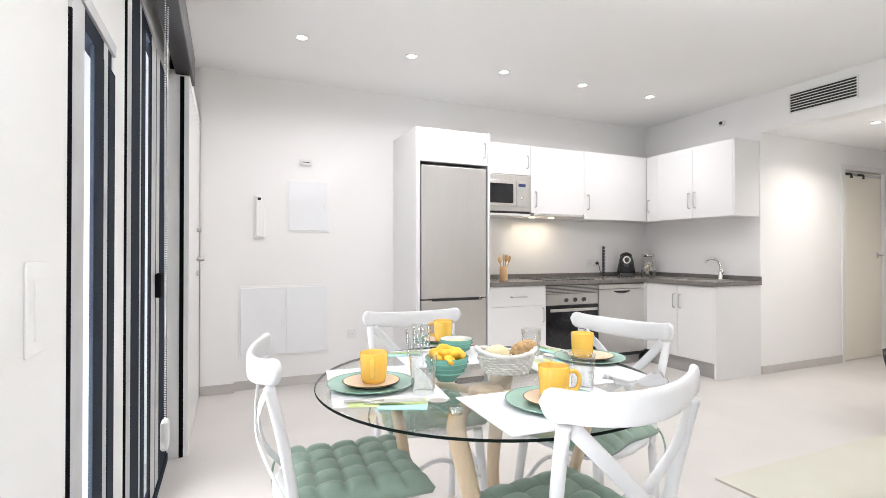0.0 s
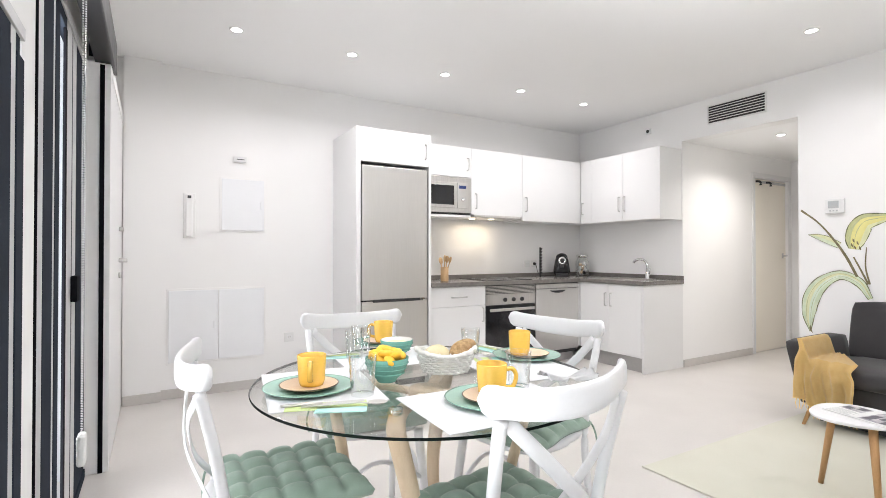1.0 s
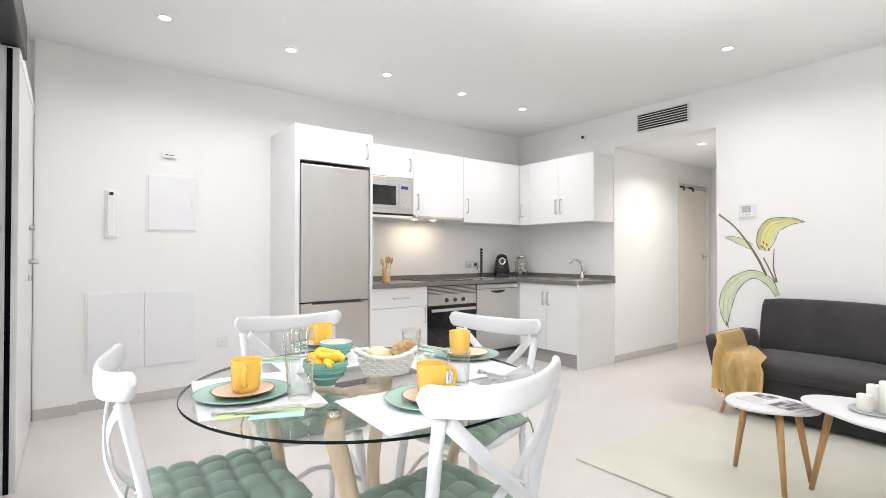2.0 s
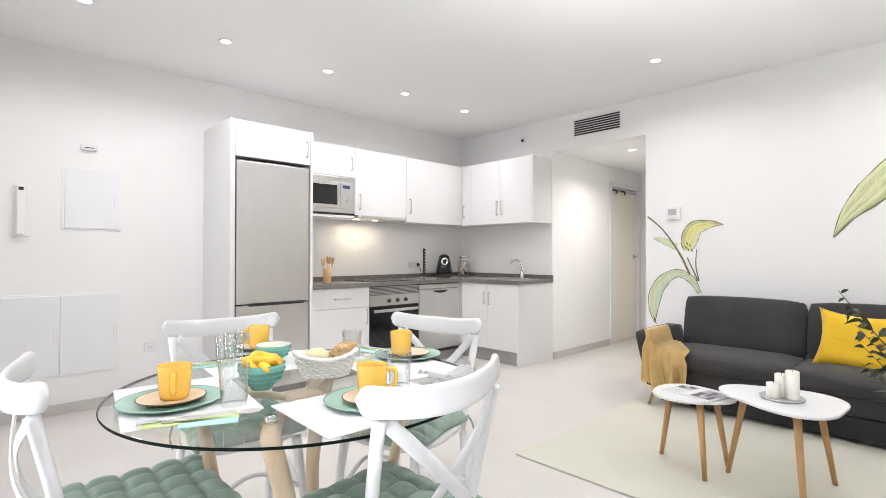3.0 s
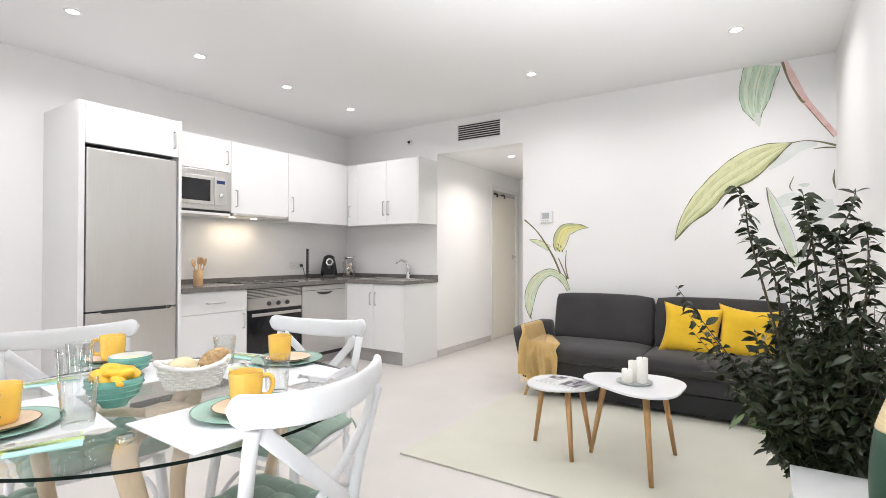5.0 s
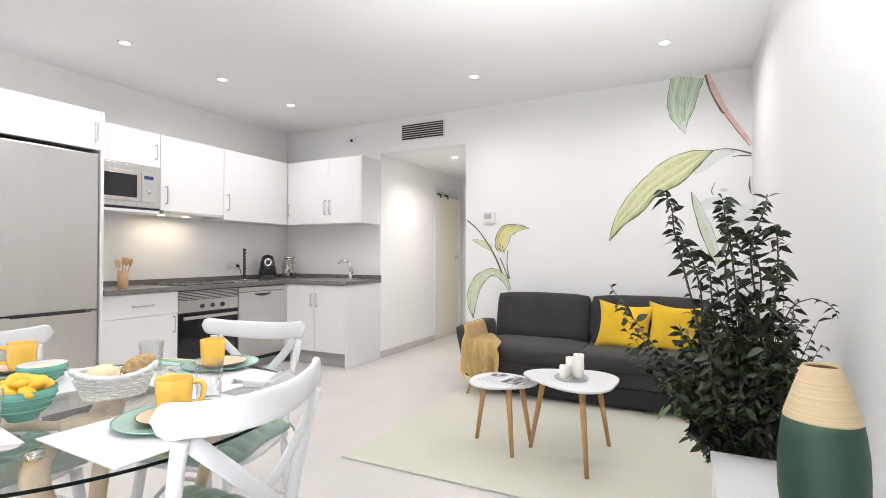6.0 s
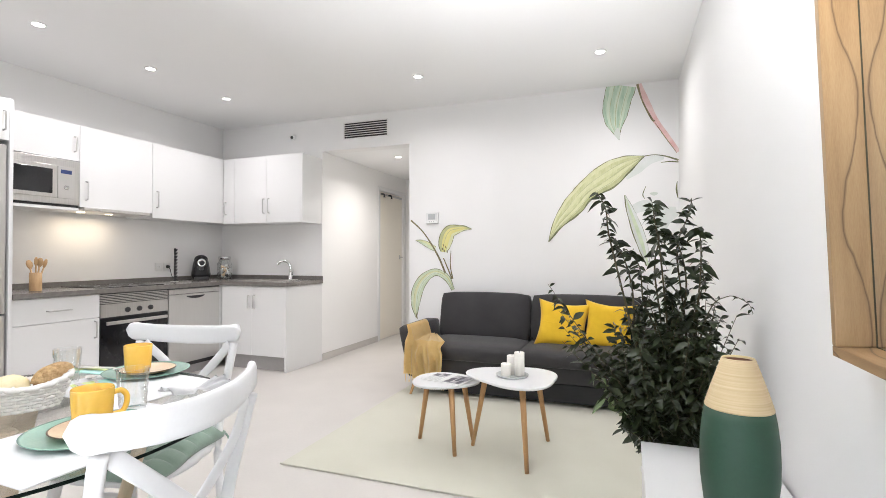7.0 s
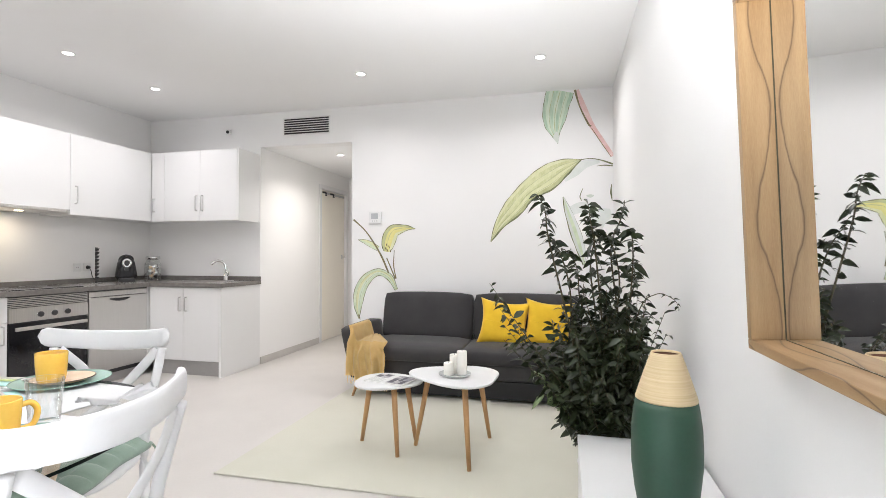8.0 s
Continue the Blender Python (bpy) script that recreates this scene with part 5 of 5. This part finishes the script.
part("hem", tube([(2.69, 2.47, 0.006), (3.6, 2.468, 0.007), (4.86, 2.47, 0.006)], 0.005, 6), RUG, rug)

# ---- sideboard, vase, mirror ----
sb = thing("sideboard", "low white sideboard against the wall", "sideboard")
part("top", box(4.500, 4.869, 0.92, 2.10, 0.468, 0.490, 0.002), LAQ, sb)
part("body", box(4.520, 4.869, 0.94, 2.08, 0.06, 0.466), LAQ, sb)
for i in range(3):
    y = 0.94 + 0.38 * i
    part("door", box(4.502, 4.519, y + 0.002, y + 0.378, 0.065, 0.464, 0.0015), LAQ, sb)
part("plinth", box(4.55, 4.86, 0.97, 2.05, 0.0, 0.059), PLINTH, sb)
vase = thing("vase", "tall vase, dark green below and coiled bamboo above", "vase", pose(4.676, 1.452, 0.490))
prof = [(0.043, 0.0), (0.047, 0.006), (0.057, 0.06), (0.068, 0.12), (0.0742, 0.175), (0.0750, 0.215), (0.0735, 0.260), (0.0690, 0.300), (0.0650, 0.322)]
part("lower_body", lathe(prof, 56), VGREEN, vase, "dark green lacquered lower body", True)
up = []
for k in range(27):
    u = k / 26
    up.append((0.0655 - 0.0335 * u ** 1.08 + (0.0005 if k % 2 else -0.0003), 0.322 + 0.103 * u))
up += [(0.0310, 0.4265), (0.0290, 0.424), (0.031, 0.40), (0.0, 0.38)]
part("neck", lathe(up, 56), BAMBOO, vase, "coiled natural bamboo neck", True)
part("mouth", lathe([(0.0, 0.405), (0.0283, 0.406), (0.0288, 0.4215)], 40, cap=False), VIN, vase, "dark brown inside", True)

mir = thing("wall_mirror", "rectangular mirror in a deep grained ash box frame", "mirror", pose(XR - 0.006, 0.94, 1.31, 0, -2.0, 0))
MH, MW, MD, MT = 0.345, 0.430, 0.068, 0.020
part("glass", box(-0.006, -0.003, -MW, MW, -MH, MH), MIRROR, mir, "silvered mirror glass")
for a in ((-MW, -MW + 0.0012, -MH, MH), (MW - 0.0012, MW, -MH, MH), (-MW, MW, -MH, -MH + 0.0012), (-MW, MW, MH - 0.0012, MH)):
    part("glass_gap", box(-0.0072, -0.0062, *a), TWIG, mir, "dark gap round the mirror glass")
part("backboard", box(-0.0025, 0.002, -MW - MT, MW + MT, -MH - MT, MH + MT), FRAMEW, mir)
for s in (-1, 1):
    part("frame_side", box(-MD, -0.003, min(s * MW, s * (MW + MT)), max(s * MW, s * (MW + MT)), -MH, MH, 0.002), FRAMEW, mir)
    a, b_ = sorted((s * MH, s * (MH + MT)))
    rail = box(-(b_ - a) / 2, (b_ - a) / 2, -MD / 2 + 0.0015, MD / 2 - 0.0015, -MW - MT, MW + MT, 0.002)
    f = part("frame_rail", rail, FRAMEW, mir)
    f.matrix_local = Matrix.Translation((-MD / 2 - 0.0015, 0, (a + b_) / 2)) @ Matrix(((0, 1, 0, 0), (0, 0, 1, 0), (1, 0, 0, 0), (0, 0, 0, 1)))

# ---- house plant ----
PX, PY = 4.621, 2.285
plant = thing("potted_plant", "bushy dark green potted shrub behind the sideboard", "plant", pose(PX, PY, 0))
part("pot", lathe([(0.085, 0.0), (0.092, 0.01), (0.112, 0.30), (0.118, 0.32), (0.112, 0.325), (0.106, 0.30), (0.0, 0.285)], 36), PLASTIC, plant, "plain white pot", True)
part("soil", lathe([(0.0, 0.30), (0.10, 0.295), (0.106, 0.29)], 28, cap=False), SOIL, plant)
rnd = random.Random(21)


def leaf_into(verts, faces, base, way, length, width, droop, up_v):
    """One pointed leaf, folded along its rib and bent downwards."""
    way = way.normalized()
    side = way.cross(up_v)
    if side.length < 1e-3:
        side = way.cross(Vector((1, 0.2, 0)))
    side.normalize()
    nrm = side.cross(way).normalized()
    k0 = len(verts)
    prof = ((0.0, 0.04), (0.22, 0.72), (0.48, 1.0), (0.76, 0.62), (1.0, 0.02))
    for t, w in prof:
        mid = base + way * (length * t) - Vector((0, 0, 1)) * (droop * length * t * t)
        for s in (-1, 0, 1):
            verts.append(mid + side * (s * w * width / 2) + nrm * (abs(s) * w * width * 0.16))
    for i in range(4):
        for s in (0, 1):
            a = k0 + i * 3 + s
            faces.append((a, a + 1, a + 4, a + 3))


def mesh_from(name, verts, faces, material, parent, label=""):
    me = bpy.data.meshes.new(name)
    me.from_pydata([tuple(v) for v in verts], [], faces)
    me.materials.append(material)
    for f in me.polygons:
        f.use_smooth = True
    ob = new(name, me)
    ob.parent = parent
    if label:
        ob["label"] = label
    return ob


dark_v, dark_f, pale_v, pale_f = [], [], [], []


def leaning(p):
    """The shrub leans towards the window as it rises."""
    h = max(0.0, p.z - 0.30)
    k = 1 - 0.10 * min(1.0, h)
    return Vector((p.x * k - 0.012 * h, p.y - 0.215 * min(1.0, h), p.z - 0.10 * h * max(0.0, p.z - 1.13)))


def sprig(points, n, size, pale=False, start=0.15, r0=0.005):
    line = [leaning(p) for p in spline(points, 7)]
    part("stem", tube(line, [r0 * (1 - 0.75 * k / (len(line) - 1)) for k in range(len(line))], 6), TWIG, plant)
    V, F = (pale_v, pale_f) if pale else (dark_v, dark_f)
    for i in range(n):
        t = start + (1 - start) * (i + rnd.random() * 0.6) / n
        k = min(len(line) - 2, int(t * (len(line) - 1)))
        p = line[k].lerp(line[k + 1], t * (len(line) - 1) - k)
        d = (line[k + 1] - line[k]).normalized()
        a = 2.4 * i + rnd.uniform(-0.5, 0.5)
        out = Vector((math.cos(a), math.sin(a), rnd.uniform(-0.9, 0.6)))
        L = size * rnd.uniform(0.45, 1.35) * (1 - 0.25 * t)
        leaf_into(V, F, p, out + d * 0.40, L, L * rnd.uniform(0.36, 0.52), rnd.uniform(0.1, 0.7), Vector((rnd.uniform(-1.4, 1.4), rnd.uniform(-1.4, 1.4), rnd.uniform(0.2, 1.0))))


for s in range(110):
    a, ct, q = rnd.uniform(0, 2 * math.pi), rnd.uniform(-1, 1), rnd.random() ** 0.4
    st = math.sqrt(1 - ct * ct)
    ex, ey, ez = -0.035 + 0.265 * q * st * math.cos(a), 0.20 * q * st * math.sin(a), 0.76 + 0.33 * q * ct
    ex = min(ex, 0.17)
    bx, by = 0.05 * rnd.uniform(-1, 1), 0.05 * rnd.uniform(-1, 1)
    sprig([(bx, by, 0.29), (bx + (ex - bx) * 0.5 + rnd.uniform(-0.04, 0.04), by + (ey - by) * 0.5 + rnd.uniform(-0.04, 0.04), 0.29 + (ez - 0.29) * 0.55), (ex, ey, ez)], 46, 0.053, start=0.36, r0=0.004)
# tall tips
for x, y, z, n in ((-0.245, 0.0, 1.385, 24), (-0.19, 0.03, 1.22, 22), (-0.07, -0.02, 1.335, 28), (-0.05, 0.05, 1.28, 26), (0.02, 0.0, 1.22, 26), (0.045, 0.02, 1.345, 26), (0.085, -0.02, 1.24, 26), (0.10, 0.03, 1.12, 24), (-0.12, 0.04, 1.16, 26)):
    sprig([(0.15 * x, y, 0.30), (0.55 * x + rnd.uniform(-0.03, 0.03), y, 0.80), (0.92 * x + rnd.uniform(-0.035, 0.035), y * 1.2, z - 0.20), (x, y, z - 0.07), (x + rnd.uniform(-0.05, 0.02), y, z)], n + 15, 0.055, start=0.34)
# one thin shoot arching towards the wall
sprig([(0.02, 0.0, 0.55), (0.10, -0.03, 0.92), (0.16, -0.06, 1.00), (0.215, -0.09, 0.985), (0.232, -0.10, 0.95)], 8, 0.028, start=0.55, r0=0.0025)
# side shoots
for x, y, z, n, pale in ((-0.46, -0.05, 1.03, 24, False), (-0.43, 0.05, 0.92, 24, False), (-0.43, -0.02, 0.98, 22, False), (-0.40, -0.08, 0.82, 24, False), (-0.36, 0.0, 0.87, 22, False), (-0.41, 0.02, 0.86, 22, False), (0.20, -0.05, 0.86, 18, False), (0.21, 0.03, 0.93, 16, False),
                         (-0.285, -0.04, 0.70, 14, True), (-0.25, -0.08, 0.62, 12, True), (-0.19, -0.13, 0.53, 8, False)):
    sprig([(0.0, 0.0, 0.42), (0.45 * x, 0.5 * y, 0.40 + 0.45 * (z - 0.40)), (x, y, z)], n + 6, 0.052 if not pale else 0.055, pale, 0.35, 0.0035)
mesh_from("crown", dark_v, dark_f, LEAF, plant, "small pointed dark green leaves")["kind"] = "stuff"
mesh_from("young_shoots", pale_v, pale_f, LEAFL, plant, "pale green young leaves")["kind"] = "stuff"

# ---- painted leaf mural on the north wall ----
mural = thing("wall_mural", "watercolour mural of tropical leaves and stems on white wall", "mural")
MG = mat("mural_yellow_green", (0.75, 0.75, 0.47), (0.54, 0.57, 0.28), 0.8, scale=7, fine=40, stretch=(3, 3, 1))
MP = mat("mural_pale_green", (0.72, 0.78, 0.60), (0.52, 0.62, 0.42), 0.8, scale=9, fine=40)
MT_ = mat("mural_cool_green", (0.64, 0.74, 0.60), (0.40, 0.57, 0.42), 0.8, scale=12, fine=50, stretch=(4, 1, 0.6))
MK = mat("mural_dark_ink", (0.10, 0.11, 0.06), (0.26, 0.28, 0.15), 0.8, scale=20)
MPINK = mat("mural_pink", (0.86, 0.70, 0.68), (0.74, 0.44, 0.43), 0.8, scale=14)
MBR = mat("mural_brown", (0.27, 0.24, 0.13), (0.16, 0.13, 0.07), 0.8, scale=20)
MPALE = mat("mural_pale_wash", (0.80, 0.82, 0.80), (0.70, 0.74, 0.70), 0.8, scale=7, fine=40)
MW_ = mat("mural_wash", (0.70, 0.73, 0.68), (0.62, 0.67, 0.60), 0.8, scale=8)


def ribbon(points, widths, y, name, material, n=8):
    """A flat painted stroke on the wall; points are (x, z)."""
    line = spline([(x, 0, z) for x, z in points], n)
    wl_ = spline([(w, 0, 0) for w in widths], n) if len(widths) == len(points) else None
    b = bmesh.new()
    prev = None
    for k, p in enumerate(line):
        d = (line[min(k + 1, len(line) - 1)] - line[max(k - 1, 0)]).normalized()
        nrm = Vector((-d.z, 0, d.x))
        w = max(0.0008, wl_[k].x) / 2 * (1 + (0.32 * noise.noise(Vector((p.x * 7, 3.1, p.z * 7))) if name == "leaf" else 0.0))
        row = [b.verts.new((p.x + nrm.x * w * s, y, p.z + nrm.z * w * s)) for s in (-1, 1)]
        if prev:
            b.faces.new((prev[0], prev[1], row[1], row[0]))
        prev = row
    bmesh.ops.recalc_face_normals(b, faces=b.faces[:])
    return part(name, b, material, mural)


def painted_leaf(points, widths, tones, ink=(0.004, 0.004), veins=()):
    """A leaf painted in long strokes of several tones across its width, with an uneven ink line on either edge."""
    line = spline([(x, 0, z) for x, z in points], 5)
    half = [p.x / 2 for p in spline([(w, 0, 0) for w in widths], 5)]

    def at(f, y):
        out = []
        for k, p in enumerate(line):
            d = (line[min(k + 1, len(line) - 1)] - line[max(k - 1, 0)]).normalized()
            h = max(0.0004, half[k]) * f * (1 + 0.06 * noise.noise(Vector((p.x * 15, f, p.z * 15))))
            out.append((p.x - d.z * h, y, p.z + d.x * h))
        return out
    n = len(tones)
    for i, tone in enumerate(tones):
        b = bmesh.new()
        lo, hi = ([b.verts.new(q) for q in at(f, YN - 0.002)] for f in (-1 + 2 * i / n, -1 + 2 * (i + 1) / n))
        for k in range(len(lo) - 1):
            b.faces.new((lo[k], lo[k + 1], hi[k + 1], hi[k]))
        bmesh.ops.recalc_face_normals(b, faces=b.faces[:])
        part("leaf_stroke", b, tone, mural)
    for f, w in ((-1, ink[0]), (1, ink[1])):
        edge = [(x, z) for x, _, z in at(f, 0)]
        ribbon(edge, [w * (0.35 + 0.65 * abs(math.sin(k * 0.55 + 3 * f))) for k in range(len(edge))], YN - 0.003, "outline", MK, 2)
    for f, w in veins:
        edge = [(x, z) for x, _, z in at(f, 0)]
        ribbon(edge, [w * (0.3 + 0.7 * abs(math.sin(k * 0.4 + 5 * f))) for k in range(len(edge))], YN - 0.003, "vein", MV, 2)


MV = mat("mural_olive_vein", (0.40, 0.43, 0.22), (0.55, 0.58, 0.36), 0.8, scale=24)
MGD = mat("mural_olive", (0.58, 0.60, 0.33), (0.44, 0.46, 0.22), 0.8, scale=9, fine=50, stretch=(3, 3, 1))
MGL = mat("mural_straw_green", (0.76, 0.76, 0.52), (0.66, 0.68, 0.38), 0.8, scale=8, fine=40, stretch=(3, 3, 1))
MY = mat("mural_yellow", (0.80, 0.74, 0.30), (0.70, 0.66, 0.26), 0.8, scale=12, fine=50)
MTL = mat("mural_mint", (0.74, 0.80, 0.69), (0.60, 0.72, 0.56), 0.8, scale=12, fine=50, stretch=(4, 1, 0.6))
# small plant beside the corridor
ribbon([(2.43, 1.49), (2.55, 1.383), (2.65, 1.25), (2.733, 1.11), (2.80, 0.96)], [0.016, 0.012, 0.015, 0.018, 0.018], YN - 0.0022, "stem", MBR)
ribbon([(2.857, 1.183), (2.851, 1.036), (2.876, 0.908)], [0.006, 0.010, 0.012], YN - 0.0022, "stem", MBR)
ribbon([(2.779, 1.11), (2.828, 0.999), (2.867, 0.908)], [0.010, 0.012, 0.014], YN - 0.0024, "stem", MBR)
painted_leaf([(2.78, 1.17), (2.79, 1.23), (2.81, 1.31), (2.85, 1.37), (2.92, 1.39), (2.99, 1.40), (3.07, 1.39)], [0.062, 0.123, 0.144, 0.125, 0.085, 0.047, 0.002], (MGL, MY, MY, MGD), (0.006, 0.008), ((0.1, 0.006), (0.6, 0.004)))
for x, z in ((2.765, 1.20), (2.785, 1.18), (2.80, 1.215), (2.775, 1.235), (2.815, 1.175)):
    ribbon([(x, z + 0.016), (x + 0.004, z), (x + 0.010, z - 0.014)], [0.003, 0.011, 0.003], YN - 0.0034, "fleck", MBR)
painted_leaf([(2.48, 1.29), (2.55, 1.27), (2.62, 1.24), (2.69, 1.20)], [0.002, 0.04, 0.055, 0.045], (MP, MGL), (0.004, 0.004))
painted_leaf([(2.49, 0.51), (2.48, 0.64), (2.50, 0.78), (2.57, 0.90), (2.69, 0.97), (2.81, 0.92), (2.88, 0.80)], [0.006, 0.085, 0.118, 0.10, 0.068, 0.062, 0.03], (MP, MTL, MGL, MP), (0.007, 0.007), ((0.35, 0.005), (-0.3, 0.004)))
ribbon([(2.489, 0.56), (2.492, 0.53), (2.505, 0.50)], [0.004, 0.014, 0.004], YN - 0.0034, "fleck", MBR)
# large leaves beside the corner
painted_leaf([(3.80, 1.26), (3.89, 1.43), (4.01, 1.57), (4.13, 1.71), (4.29, 1.82), (4.45, 1.92), (4.61, 1.987)], [0.002, 0.095, 0.175, 0.175, 0.225, 0.16, 0.004], (MGD, MGL, MG, MGL, MG, MGL), (0.016, 0.007), ((-0.25, 0.007), (0.3, 0.005), (-0.6, 0.004)))
ribbon([(4.47, 1.80), (4.55, 1.878), (4.644, 1.945), (4.767, 1.965)], [0.02, 0.085, 0.075, 0.03], YN - 0.0016, "wash", MPALE)
ribbon([(4.60, 1.985), (4.69, 1.993), (4.78, 1.975), (4.878, 1.936)], [0.008, 0.006, 0.010, 0.016], YN - 0.003, "outline", MK)
ribbon([(4.744, 1.924), (4.81, 1.928), (4.878, 1.920)], [0.004, 0.010, 0.010], YN - 0.003, "outline", MK)
painted_leaf([(4.43, 2.618), (4.41, 2.54), (4.39, 2.46), (4.38, 2.37), (4.38, 2.29), (4.39, 2.22), (4.41, 2.14)], [0.24, 0.235, 0.227, 0.204, 0.15, 0.07, 0.002], (MT_, MTL, MT_, MTL, MT_, MTL, MT_), (0.005, 0.006), ((0.02, 0.007), (-0.45, 0.005), (0.5, 0.004)))
ribbon([(4.40, 2.25), (4.395, 2.20), (4.41, 2.14)], [0.012, 0.05, 0.004], YN - 0.0032, "tip", MW_)
ribbon([(4.576, 2.613), (4.628, 2.464), (4.702, 2.29), (4.790, 2.152), (4.878, 2.005)], [0.034, 0.050, 0.046, 0.036, 0.036], YN - 0.0022, "stem", MPINK)
ribbon([(4.560, 2.613), (4.600, 2.464), (4.675, 2.30), (4.70, 2.285)], [0.020, 0.012, 0.016, 0.008], YN - 0.003, "outline", MBR)
ribbon([(4.70, 2.265), (4.775, 2.14), (4.865, 2.0)], [0.004, 0.007, 0.004], YN - 0.003, "outline", MBR)
# pale bloom, partly hidden
painted_leaf([(4.455, 1.66), (4.50, 1.52), (4.58, 1.28), (4.64, 1.05)], [0.006, 0.06, 0.09, 0.03], (MW_, MP, MPALE), (0.010, 0.003))
ribbon([(4.655, 1.665), (4.69, 1.66), (4.72, 1.665)], [0.01, 0.03, 0.008], YN - 0.003, "fleck", MW_)
ribbon([(4.52, 1.53), (4.62, 1.56), (4.75, 1.50), (4.86, 1.52)], [0.08, 0.10, 0.12, 0.05], YN - 0.0024, "petal", MPALE)
ribbon([(4.70, 1.25), (4.75, 1.42), (4.86, 1.50)], [0.08, 0.12, 0.06], YN - 0.0026, "petal", MPALE)
ribbon([(4.868, 1.76), (4.862, 1.69), (4.872, 1.62)], [0.004, 0.014, 0.006], YN - 0.003, "outline", MK)
ribbon([(4.625, 1.73), (4.60, 1.66), (4.615, 1.62)], [0.004, 0.008, 0.004], YN - 0.003, "outline", MK)
